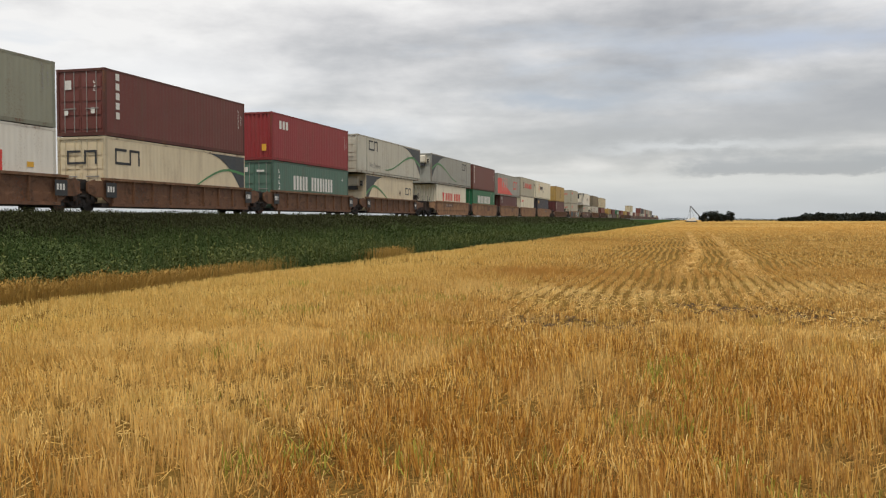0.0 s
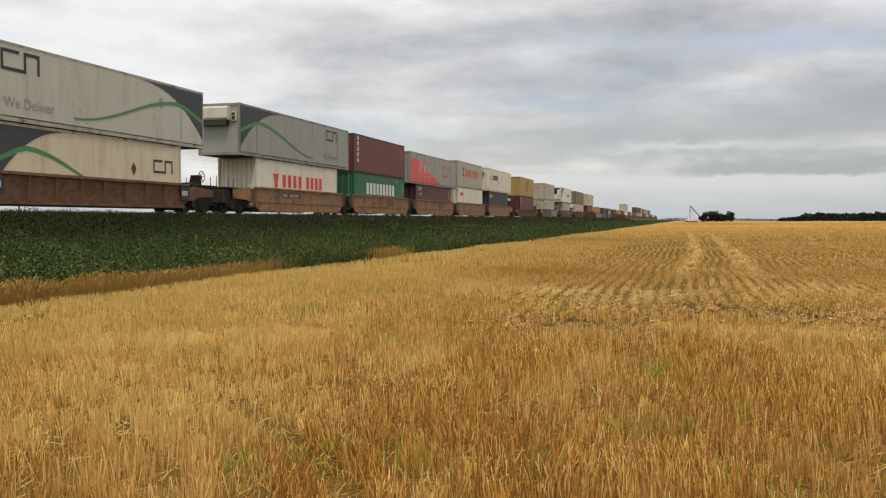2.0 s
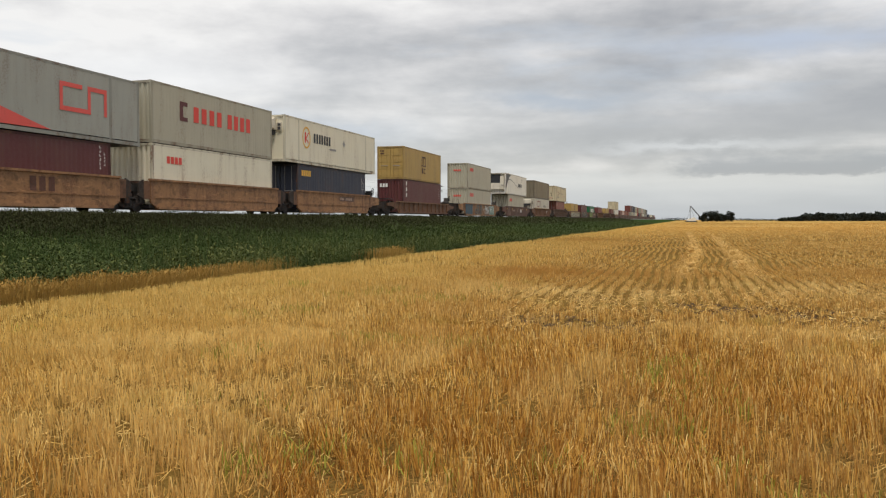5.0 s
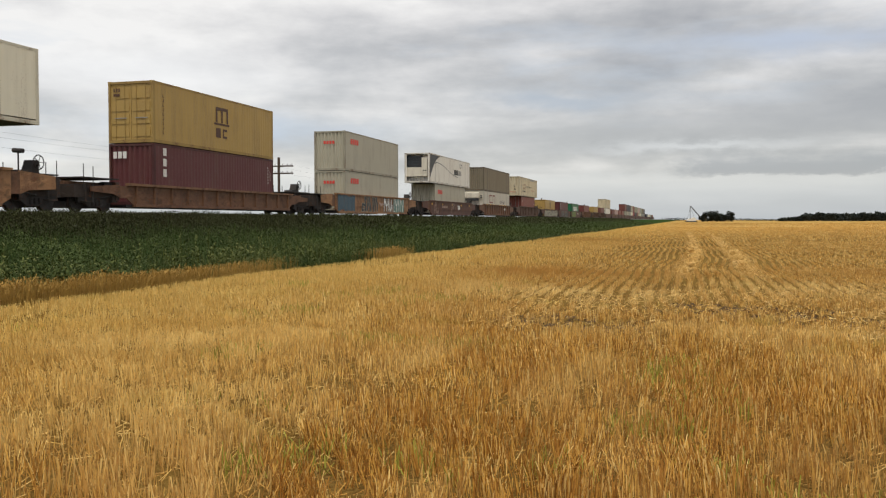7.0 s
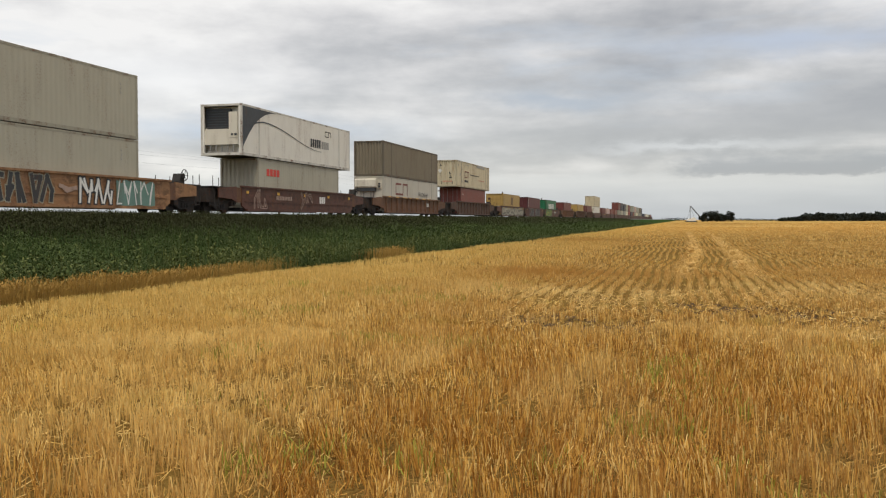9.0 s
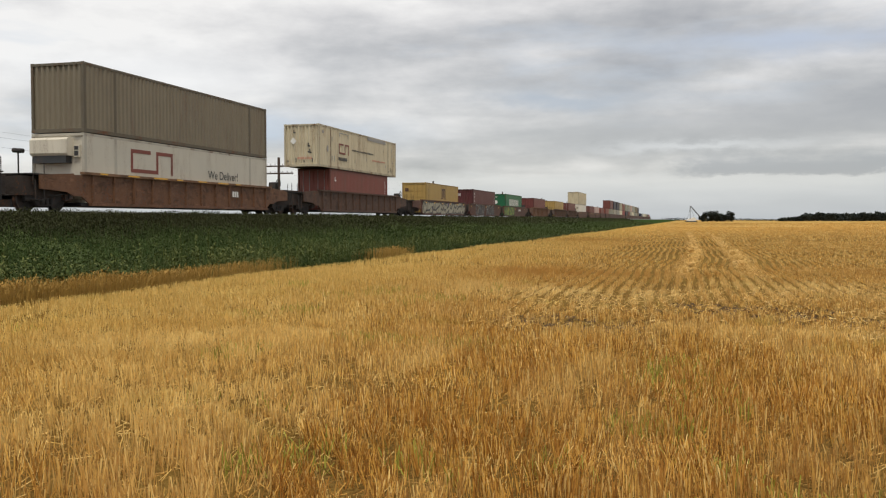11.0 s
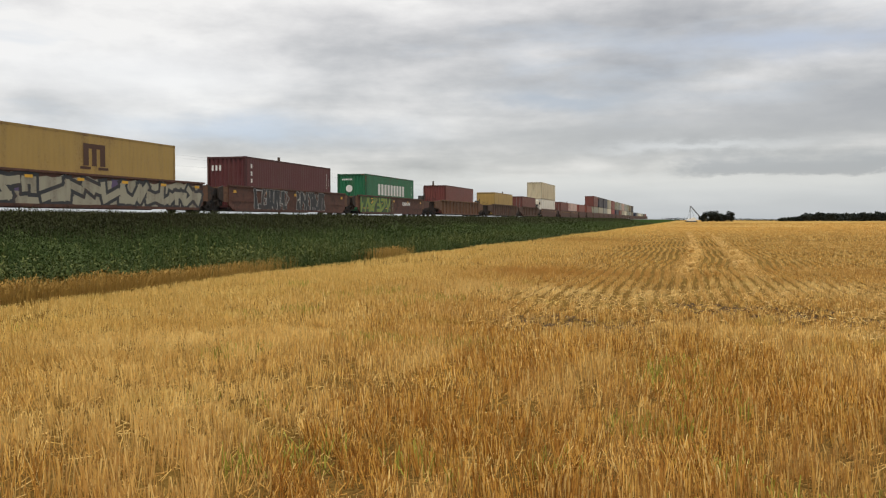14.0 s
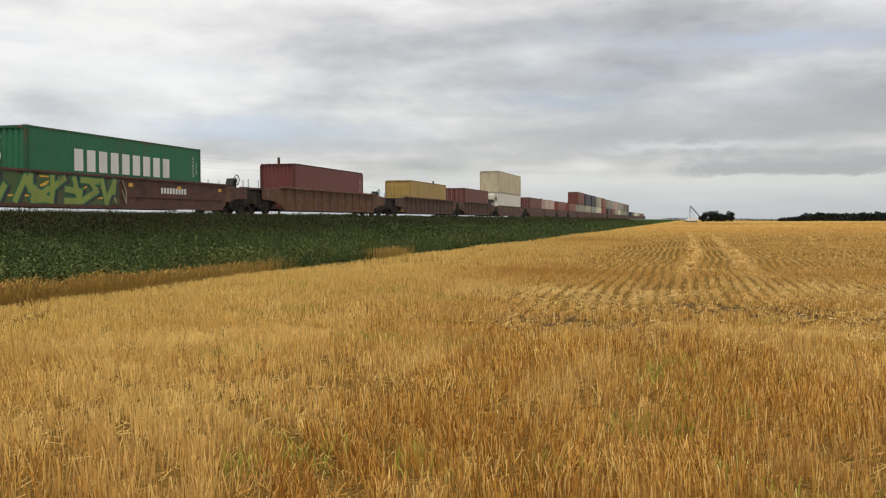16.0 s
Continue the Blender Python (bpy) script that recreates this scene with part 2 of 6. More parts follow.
def ground_mat():
    m, nt, bsdf = material("field_soil_and_verge")
    co = obj_co(nt)
    sep = nt.nodes.new("ShaderNodeSeparateXYZ")
    link(nt, co, sep.inputs[0])
    wob = noise_tex(nt, co, 0.25, 4)
    across = maths(nt, "ADD", sep.outputs[0], maths(nt, "MULTIPLY", maths(nt, "SUBTRACT", wob, 0.5), 1.6))
    fine = noise_tex(nt, co, 22, 6, 0.7)
    mid = noise_tex(nt, stretch(nt, co, 1, 0.5, 1), 0.8, 5, 0.6)
    far = noise_tex(nt, stretch(nt, co, 0.02, 0.05, 1), 1.0, 5, 0.6)
    litter = ramp(nt, fine, [(0.3, (0.055, 0.032, 0.011)), (0.5, (0.15, 0.088, 0.026)), (0.7, (0.35, 0.22, 0.064))])
    litter = mix(nt, ramp(nt, mid, [(0.4, 0.0), (0.7, 0.5)]), litter, (0.24, 0.155, 0.038))
    litter = mix(nt, ramp(nt, far, [(0.4, 0.0), (0.65, 0.3)]), litter, (0.30, 0.19, 0.06))
    # thicker stubble on the far part of the field
    stand = ramp(nt, maths(nt, "MULTIPLY", sep.outputs[1], 0.004), [(0.26, 0.0), (0.6, 1.0)])
    bands = ramp(nt, noise_tex(nt, stretch(nt, co, 0.03, 0.008, 1, (4, 4, 0)), 1.0, 5, 0.6), [(0.35, (0.34, 0.20, 0.058)), (0.5, (0.46, 0.295, 0.092)), (0.65, (0.57, 0.40, 0.155))])
    litter = mix(nt, stand, litter, bands)
    verge = ramp(nt, mid, [(0.3, (0.025, 0.045, 0.016)), (0.7, (0.05, 0.085, 0.025))])
    stone = ramp(nt, fine, [(0.3, (0.10, 0.095, 0.09)), (0.7, (0.30, 0.285, 0.265))])
    c = mix(nt, ramp(nt, maths(nt, "ADD", maths(nt, "MULTIPLY", across, -0.5), -5.4), [(0.0, 0.0), (0.4, 1.0)]), litter, verge)
    c = mix(nt, ramp(nt, maths(nt, "ADD", maths(nt, "MULTIPLY", across, -1.0), -22.4), [(0.0, 0.0), (0.5, 1.0)]), c, stone)
    c = mix(nt, ramp(nt, maths(nt, "ADD", maths(nt, "MULTIPLY", across, -1.0), -28.0), [(0.0, 0.0), (0.6, 1.0)]), c, verge)
    c = mix(nt, ramp(nt, maths(nt, "ADD", maths(nt, "MULTIPLY", across, -0.2), -8.0), [(0.0, 0.0), (0.6, 1.0)]), c, litter)
    link(nt, c, bsdf.inputs["Base Color"])
    bsdf.inputs["Roughness"].default_value = 1.0
    bsdf.inputs["Specular IOR Level"].default_value = 0.0
    bump(nt, bsdf, fine, 0.35, 0.03)
    return m


GROUND = ground_mat()
STEEL_DARK = paint("grimy_black_steel", (0.018, 0.016, 0.015), 0.65, 0.35, (0.05, 0.035, 0.025), 0.3)
RAIL_STEEL = paint("worn_rail_steel", (0.30, 0.27, 0.25), 0.35, 0.3, rust=0.6, metal=0.8)
WOOD_POLE = paint("weathered_pole_wood", (0.075, 0.05, 0.038), 0.85, 0.4)
BARK = paint("tree_bark", (0.06, 0.05, 0.04), 0.9, 0.4)
RUBBER = paint("black_hose_rubber", (0.02, 0.02, 0.02), 0.7, 0.2)
YELLOW_TAG = paint("yellow_reflector", (0.75, 0.42, 0.04), 0.4, 0.1, rust=0.0)
WHITE_MARK = paint("white_marking", (0.76, 0.76, 0.73), 0.5, 0.3, (0.3, 0.28, 0.26), 0.05)
BLACK_MARK = paint("black_marking", (0.03, 0.035, 0.04), 0.5, 0.1)
NAVY_MARK = paint("charcoal_panel", (0.045, 0.055, 0.065), 0.5, 0.1)
GREEN_MARK = paint("green_ribbon", (0.08, 0.26, 0.10), 0.5, 0.1)
RED_MARK = paint("red_marking", (0.70, 0.06, 0.045), 0.5, 0.1)
BROWN_MARK = paint("brown_marking", (0.08, 0.035, 0.02), 0.5, 0.1)
DARK_STEEL_GREY = paint("dark_grey_steel", (0.10, 0.105, 0.11), 0.6, 0.3)
UNDER = paint("grimy_brown_underframe", (0.032, 0.022, 0.017), 0.75, 0.5, (0.02, 0.016, 0.014), 0.4, patchy=0.6)
GREY_MARK = paint("grey_marking", (0.30, 0.30, 0.29), 0.5, 0.1)
LIME_MARK = paint("lime_spray", (0.25, 0.32, 0.07), 0.6, 0.35)
TEAL_MARK = paint("teal_spray", (0.15, 0.27, 0.23), 0.6, 0.4)
BLUE_MARK = paint("blue_spray", (0.055, 0.105, 0.145), 0.6, 0.6)
SILVER_MARK = paint("silver_spray", (0.38, 0.36, 0.27), 0.5, 0.6)
PURPLE_MARK = paint("purple_spray", (0.12, 0.085, 0.19), 0.5, 0.2)
FADED_BLUE = paint("faded_blue_spray", (0.10, 0.15, 0.18), 0.6, 0.5)
MOSS_MARK = paint("moss_green_spray", (0.07, 0.12, 0.035), 0.6, 0.4)
PALE_GREY_MARK = paint("pale_grey_spray", (0.50, 0.49, 0.46), 0.6, 0.5)
PALE_RUST = paint("pale_chalky_spray", (0.42, 0.30, 0.24), 0.6, 0.5)

# ---- mesh helpers ----


class Mesh:
    """Gathers corners and faces of one part."""

    def __init__(self):
        self.v, self.f = [], []

    def face(self, *pts):
        n = len(self.v)
        self.v += [tuple(p) for p in pts]
        self.f.append(tuple(range(n, n + len(pts))))
        return self

    def box(self, x0, y0, z0, x1, y1, z1):
        n = len(self.v)
        self.v += [(x, y, z) for z in (z0, z1) for y in (y0, y1) for x in (x0, x1)]
        self.f += [tuple(n + i for i in q) for q in ((0, 2, 3, 1), (4, 5, 7, 6), (0, 1, 5, 4), (2, 6, 7, 3), (0, 4, 6, 2), (1, 3, 7, 5))]
        return self

    def prism(self, pts, axis, a, b):
        """Extrude a polygon in the plane across axis from a to b."""
        put = {"x": lambda p, q, w: (w, p, q), "y": lambda p, q, w: (p, w, q), "z": lambda p, q, w: (p, q, w)}[axis]
        n, k = len(self.v), len(pts)
        self.v += [put(p, q, a) for p, q in pts] + [put(p, q, b) for p, q in pts]
        self.f.append(tuple(n + i for i in range(k)))
        self.f.append(tuple(n + k + i for i in reversed(range(k))))
        self.f += [(n + i, n + k + i, n + k + (i + 1) % k, n + (i + 1) % k) for i in range(k)]
        return self

    def disc(self, cx, cy, r, axis, a, b, k=16):
        return self.prism([(cx + r * math.cos(2 * math.pi * i / k), cy + r * math.sin(2 * math.pi * i / k)) for i in range(k)], axis, a, b)

    def rod(self, p, q, r, k=8):
        p, q = Vector(p), Vector(q)
        d = (q - p).normalized()
        s = d.orthogonal().normalized()
        t = d.cross(s)
        ring = [(s * math.cos(2 * math.pi * i / k) + t * math.sin(2 * math.pi * i / k)) * r for i in range(k)]
        n = len(self.v)
        self.v += [tuple(p + o) for o in ring] + [tuple(q + o) for o in ring]
        self.f.append(tuple(n + i for i in reversed(range(k))))
        self.f.append(tuple(n + k + i for i in range(k)))
        self.f += [(n + i, n + (i + 1) % k, n + k + (i + 1) % k, n + k + i) for i in range(k)]
        return self

    def data(self, name, mat):
        me = bpy.data.meshes.new(name)
        me.from_pydata(self.v, [], self.f)
        me.materials.append(mat)
        bm = bmesh.new()
        bm.from_mesh(me)
        bmesh.ops.recalc_face_normals(bm, faces=bm.faces)
        bm.to_mesh(me)
        bm.free()
        return me


def part(name, mesh, mat, parent=None, label="", at=None):
    ob = new(name, mesh.data(name, mat) if isinstance(mesh, Mesh) else mesh)
    ob.parent = parent
    if at is not None:
        ob.matrix_basis = at
    if label:
        ob["label"] = label
    return ob


def quads_object(name, quads, mat):
    """One mesh of many loose four-cornered blades, from an array of (count, 4, 3)."""
    n = len(quads)
    me = bpy.data.meshes.new(name)
    me.vertices.add(4 * n)
    me.vertices.foreach_set("co", np.ascontiguousarray(quads, dtype=np.float32).ravel())
    me.loops.add(4 * n)
    me.loops.foreach_set("vertex_index", np.arange(4 * n, dtype=np.int32))
    me.polygons.add(n)
    me.polygons.foreach_set("loop_start", np.arange(0, 4 * n, 4, dtype=np.int32))
    me.polygons.foreach_set("loop_total", np.full(n, 4, dtype=np.int32))
    me.materials.append(mat)
    me.update()
    me.validate()
    return new(name, me)


# ---- the ground: one sheet from the field over the railway bank to the horizon ----
PROFILE_X = [-34.0, -29.0, -27.6, -26.9, -23.2, -22.4, -21.2, -19.6, -14.6, -13.0, -11.6, -10.9]
PROFILE_Z = [0.0, 1.25, 1.52, 1.72, 1.72, 1.61, 1.58, 1.34, 0.02, -0.22, -0.08, 0.0]
TRACK_X = -25.15
RAIL_Z = 1.93


def ground_z(x, y):
    return np.interp(x, PROFILE_X, PROFILE_Z)


def field_edge(y):
    """How far the stubble reaches towards the bank."""
    return -11.9 + 0.35 * np.sin(y * 0.11 + 1.0) + 0.02 * np.clip(y - 20, 0, 90)


def build_ground():
    xs = np.concatenate([[-4800, -1500, -400, -120, -60], np.arange(-36, -9, 0.45), np.arange(-9, 30, 1.5), [40, 60, 100, 200, 500, 1500, 4800]])
    ys = np.concatenate([[-4800, -1000, -200, -60], np.arange(-20, 130, 1.2), np.arange(130, 400, 8), [450, 600, 900, 1500, 2500, 4800]])
    gx, gy = np.meshgrid(xs, ys)
    gz = ground_z(gx, gy)
    rough = np.array([[noise.noise((x * 0.5, y * 0.35, 0.3)) for x in xs] for y in ys])
    near = (np.abs(gy) < 400) & (np.abs(gx) < 60)
    gz = gz + np.where(near, rough * np.where(gx < -11, 0.06, 0.02), 0.0)
    nx, ny = len(xs), len(ys)
    me = bpy.data.meshes.new("ground")
    verts = np.stack([gx, gy, gz], -1).reshape(-1, 3)
    i = (np.arange(ny - 1)[:, None] * nx + np.arange(nx - 1)[None, :]).ravel()
    me.from_pydata(verts.tolist(), [], np.stack([i, i + 1, i + nx + 1, i + nx], -1).tolist())
    me.materials.append(GROUND)
    for p in me.polygons:
        p.use_smooth = True
    return tagged(new("ground", me), "harvested golden grain field rising to a green railway bank", "ground", kind="structure")


build_ground()


def build_rails():
    for side in (-0.7525, 0.7525):
        m = Mesh()
        x = TRACK_X + side
        prof = [(-0.07, 0), (0.07, 0), (0.07, 0.015), (0.012, 0.04), (0.012, 0.14), (0.036, 0.15), (0.036, 0.185), (-0.036, 0.185), (-0.036, 0.15), (-0.012, 0.14), (-0.012, 0.04), (-0.07, 0.015)]
        m.prism([(x + a, RAIL_Z - 0.185 + b) for a, b in prof], "y", -150, 1500)
        tagged(part("rail", m, RAIL_STEEL), "long worn steel running rail on the ballast", "rail", "running rails", "structure")


build_rails()

# ---- the train ----
SPEED = 18.52
MOVERS = []


def travelled(t):
    """Metres that the train has rolled; it slows a little."""
    return SPEED * (t - 0.00161 * (t - 8) ** 2)


CAST = {}


def casting(mat):
    if mat.name not in CAST:
        CAST[mat.name] = Mesh().box(-0.085, -0.09, 0, 0.085, 0.09, 0.12).data("corner_casting", mat)
    return CAST[mat.name]


def ribbed(m, length, z0, z1, x_out, depth, pitch, y0):
    """A corrugated side sheet between two heights, its crests at x_out."""
    n = max(2, int(round(length / pitch)))
    p = length / n
    s = 1 if x_out > 0 else -1
    pts = []
    for i in range(n):
        y = y0 + i * p
        pts += [(x_out - s * depth, y), (x_out - s * depth, y + 0.26 * p), (x_out, y + 0.5 * p), (x_out, y + 0.76 * p)]
    pts.append((x_out - s * depth, y0 + length))
    k = len(m.v)
    m.v += [(x, y, z0) for x, y in pts] + [(x, y, z1) for x, y in pts]
    c = len(pts)
    m.f += [(k + i, k + i + 1, k + c + i + 1, k + c + i) for i in range(c - 1)]


def ribbed_end(m, width, z0, z1, y_out, depth, pitch):
    n = max(2, int(round(width / pitch)))
    p = width / n
    pts = []
    for i in range(n):
        x = -width / 2 + i * p
        pts += [(x, y_out + depth), (x + 0.26 * p, y_out + depth), (x + 0.5 * p, y_out), (x + 0.76 * p, y_out)]
    pts.append((width / 2, y_out + depth))
    k = len(m.v)
    m.v += [(x, y, z0) for x, y in pts] + [(x, y, z1) for x, y in pts]
    c = len(pts)
    m.f += [(k + i, k + i + 1, k + c + i + 1, k + c + i) for i in range(c - 1)]


def shapes(ob, polys, mat, name, label, put):
    """Painted shapes: blocks of a row are parts of their own, what makes one emblem is one part."""
    if name in ("name_marks", "warning_mark", "placard"):
        for poly in polys:
            part("block_mark" if name == "name_marks" else name, Mesh().face(*[put(u, h) for u, h in poly]), mat, ob)
        return None
    m = Mesh()
    for poly in polys:
        m.face(*[put(u, h) for u, h in poly])
    made = part(name, m, mat, ob, label)
    if name in ("code_marks", "number_bars", "spray_outline", "spray_paint", "scuff", "spray_shade"):
        made["kind"] = "stuff"
    return made


def decal(ob, polys, mat, name="marking", label=""):
    """Flat painted shapes on the side that faces the field: corners as (along from the leading end, height)."""
    L, W = ob["span"], ob["wide"]
    return shapes(ob, polys, mat, name, label, lambda u, h: (W / 2 + 0.006, -L / 2 + u, h))


def decal_end(ob, polys, mat, name="marking", label=""):
    L, W = ob["span"], ob["wide"]
    return shapes(ob, polys, mat, name, label, lambda u, h: (-W / 2 + u, -L / 2 - 0.012, h))


def rect(u, h, w, t):
    return [(u, h), (u + w, h), (u + w, h + t), (u, h + t)]


def letters_bars(u, h, size, count, gap=0.28, width=0.62):
    """A row of letter-sized plain blocks."""
    return [rect(u + i * size * (width + gap), h, size * width, size) for i in range(count)]


def column_bars(u, h_top, size, count):
    return [r for i in range(count) for r in (rect(u, h_top - (i + 1) * size * 1.35, size * 0.7, size * 0.3), rect(u + (i % 2) * size * 0.4, h_top - (i + 1) * size * 1.35 + size * 0.3, size * 0.3, size * 0.6))]


def open_square_mark(u, h, s, wide=1.35):
    """A plain meander band: an open square joined to an arch."""
    b, w = s * 0.16, s * wide
    return [rect(u, h, b, s), rect(u + b, h, w * 1.08 - b, b), rect(u + b, h + s - b, w * 0.75, b),
            rect(u + w * 1.08, h, b, s), rect(u + w * 1.08 + b, h + s - b, w * 0.67 - b, b), rect(u + w * 1.75, h, b, s)]


def curve_panel(L, H, flip, thick=1.0, fall=4.0):
    """Charcoal corner with a sweeping edge, and a green ribbon that rises and falls across the side."""
    n = 22
    dark, rib = [], []
    reach = 0.36 * L
    for i in range(n + 1):
        a = i / n
        dark.append((L - 0.10 - reach * (1 - a), H - 0.12 - (H - 0.5) * (a ** 2.6) * 0.97))
    dark_poly = dark + [(L - 0.10, H - 0.12)]
    rib_len = 0.60 * L
    top, bot = [], []
    for i in range(n + 1):
        a = i / n
        y = H * 0.17 + H * 0.52 * (0.5 - 0.5 * math.cos(math.pi * min(1.0, a * 1.28))) - H * 0.34 * max(0.0, a - 0.78) ** 1.2 * fall
        w = (0.05 + 0.10 * a) * thick
        u = L - 0.10 - rib_len * (1 - a)
        top.append((u, y + w))
        bot.append((u, y - w))
    ribs = [[bot[i], bot[i + 1], top[i + 1], top[i]] for i in range(n)]
    fan = [[dark[i], dark[i + 1], (L - 0.10, H - 0.12)] for i in range(n)]
    if flip:
        ribs = [[(L - u, h) for u, h in p] for p in ribs]
        fan = [[(L - u, h) for u, h in p] for p in fan]
    return fan, ribs


def ob_rgb(mat):
    """The weathered tone of a container's frame: its paint, somewhat worn."""
    rgb = RGB[mat.name]
    return tuple((0.78 if max(rgb) > 0.28 else 0.58) * k for k in rgb)


def container(centre, base, length, mat, label, ends="doors", sheet="ribbed", high=2.896, detail=2):
    """A shipping container; its leading end faces down the track, its origin is at the middle of its base."""
    wide = 2.59 if length > 15 else 2.438
    root = new("shipping_container")
    root["span"], root["wide"], root["high"] = length, wide, high
    tagged(root, label, "shipping container", "containers on the train")
    L, W, H = length / 2, wide / 2, high
    post = 0.16
    grimy = paint(mat.name + "_frame", ob_rgb(mat), 0.6, 0.65, (0.10, 0.06, 0.035), 0.5)
    body = Mesh()
    if sheet in ("ribbed", "deep") and detail > 0:
        for s in (-1, 1):
            ribbed(body, length - 2 * post, 0.15, H - 0.1, s * (W - 0.004), 0.034 if sheet == "deep" else 0.007, 0.28, -L + post)
    elif sheet == "fine" and detail > 0:
        for s in (-1, 1):
            ribbed(body, length - 2 * post, 0.2, H - 0.1, s * (W - 0.004), 0.008, 0.45, -L + post)
    else:
        for s in (-1, 1):
            body.box(min(s * (W - 0.03), s * (W - 0.006)), -L + post, 0.15, max(s * (W - 0.03), s * (W - 0.006)), L - post, H - 0.1)
    part("body", body, mat, root)
    roof = Mesh().box(-W + 0.04, -L + 0.06, H - 0.06, W - 0.04, L - 0.06, H - 0.02)
    for i in range(int(length / 0.6)):
        roof.box(-W + 0.12, -L + 0.3 + i * 0.6, H - 0.02, W - 0.12, -L + 0.55 + i * 0.6, H - 0.004)
    part("roof", roof, mat, root)
    part("floor", Mesh().box(-W + 0.05, -L + 0.06, 0.02, W - 0.05, L - 0.06, 0.14), STEEL_DARK, root)
    fr = Mesh()
    for s in (-1, 1):
        a, b = sorted((s * W, s * (W - 0.11)))
        fr.box(a, -L + post, 0.01, b, L - post, 0.16)
        fr.box(a, -L + post, H - 0.11, b, L - post, H - 0.006)
        for e in (-1, 1):
            c, d = sorted((e * L, e * (L - post)))
            fr.box(a, c, 0.12, b, d, H - 0.12)
    for e in (-1, 1):
        c, d = sorted((e * L, e * (L - 0.1)))
        fr.box(-W + 0.11, c, 0.01, W - 0.11, d, 0.16)
        fr.box(-W + 0.11, c, H - 0.12, W - 0.11, d, H - 0.01)
    if length > 15:
        # lifting posts stand at the forty-foot points
        for s in (-1, 1):
            a, b = sorted((s * (W + 0.003), s * (W - 0.1)))
            for e in (-1, 1):
                fr.box(a, e * 6.03 - 0.09, 0.16, b, e * 6.03 + 0.09, H - 0.11)
    part("frame", fr, grimy, root, "grime-stained frame rails and posts")
    me = casting(grimy)
    if detail > 1:
        for x in (-W + 0.082, W - 0.082):
            for y in (-L + 0.086, L - 0.086):
                part("corner_casting", me, grimy, root, at=pose(x, y, 0))
                part("corner_casting", me, grimy, root, at=pose(x, y, H - 0.118))
    # trailing end wall
    part("end_wall", Mesh().box(-W + 0.11, L - 0.09, 0.16, W - 0.11, L - 0.05, H - 0.12), mat, root)
    w2 = W - 0.11
    if ends == "doors" and detail > 0:
        for s in (-1, 1):
            a, b = sorted((s * 0.012, s * w2))
            d = Mesh().box(a, -L + 0.05, 0.17, b, -L + 0.085, H - 0.13)
            for k in range(4):
                z = 0.30 + k * (H - 0.5) / 4
                d.box(a + 0.08, -L + 0.02, z, b - 0.08, -L + 0.05, z + (H - 0.5) / 4 - 0.16)
            door = part("door", d, mat, root)
            for u in (0.28, 0.72):
                x = a + (b - a) * u
                part("lock_rod", Mesh().rod((x, -L + 0.005, 0.14), (x, -L + 0.005, H - 0.14), 0.018, 6), GREY_MARK if max(RGB[mat.name]) < 0.3 else grimy, door, "dull lock rod")
            part("handle", Mesh().box(a + 0.25, -L - 0.02, 1.15, b - 0.2, -L + 0.0, 1.19), GREY_MARK, door)
    elif ends == "cooler":
        part("end_wall", Mesh().box(-w2, -L + 0.06, 0.16, w2, -L + 0.12, H - 0.12), mat, root)
        unit = Mesh().prism([(-L - 0.30, H - 0.95), (-L - 0.38, H - 0.85), (-L - 0.38, H - 0.3), (-L - 0.25, H - 0.2), (-L + 0.06, H - 0.2), (-L + 0.06, H - 0.95)], "x", -w2 + 0.1, w2 - 0.45)
        cool = part("cooling_unit", unit, PAINTS["cream_unit"], root, "cream housing of the cooling machine")
        part("grille", Mesh().box(-w2 + 0.2, -L - 0.3, H - 1.25, w2 - 0.55, -L + 0.05, H - 0.955), BLACK_MARK, cool, "dark fan duct under the housing")
        part("control_box", Mesh().box(w2 - 0.38, -L - 0.05, H - 1.0, w2 - 0.1, -L + 0.055, H - 0.5), PAINTS["cream_unit"], cool)
        part("control_panel", Mesh().box(w2 - 0.34, -L - 0.062, H - 0.95, w2 - 0.14, -L - 0.05, H - 0.75).box(w2 - 0.34, -L - 0.062, H - 0.71, w2 - 0.14, -L - 0.05, H - 0.55), BLACK_MARK, cool)
    elif ends == "open_cooler":
        part("end_wall", Mesh().box(-w2, -L + 0.55, 0.16, w2, -L + 0.60, H - 0.12), mat, root)
        unit = Mesh().box(-w2 + 0.05, -L + 0.1, 0.62, w2 - 0.2, -L + 0.54, 1.5).box(w2 - 0.75, -L + 0.08, 1.0, w2 - 0.2, -L + 0.54, 2.45)
        cool = part("cooling_unit", unit, PAINTS["cream_unit"], root, "cream housing of the cooling machine")
        part("control_panel", Mesh().box(w2 - 0.62, -L + 0.068, 1.12, w2 - 0.48, -L + 0.08, 1.24).box(w2 - 0.4, -L + 0.068, 1.12, w2 - 0.26, -L + 0.08, 1.24), BLACK_MARK, cool, "small dark gauges")
        for x in (-w2 + 0.04, w2 - 0.04):
            part("frame_post", Mesh().box(x - 0.06, -L + 0.004, 0.165, x + 0.06, -L + 0.1, H - 0.125), mat, root)
        part("grille", Mesh().box(-w2 + 0.05, -L + 0.3, 1.52, w2 - 0.77, -L + 0.54, 2.66), BLACK_MARK, cool, "dark condenser opening")
        for k in range(7):
            part("slat", Mesh().box(-w2 + 0.1, -L + 0.26, 1.6 + k * 0.15, w2 - 0.8, -L + 0.298, 1.66 + k * 0.15), NAVY_MARK, cool)
        guard = Mesh()
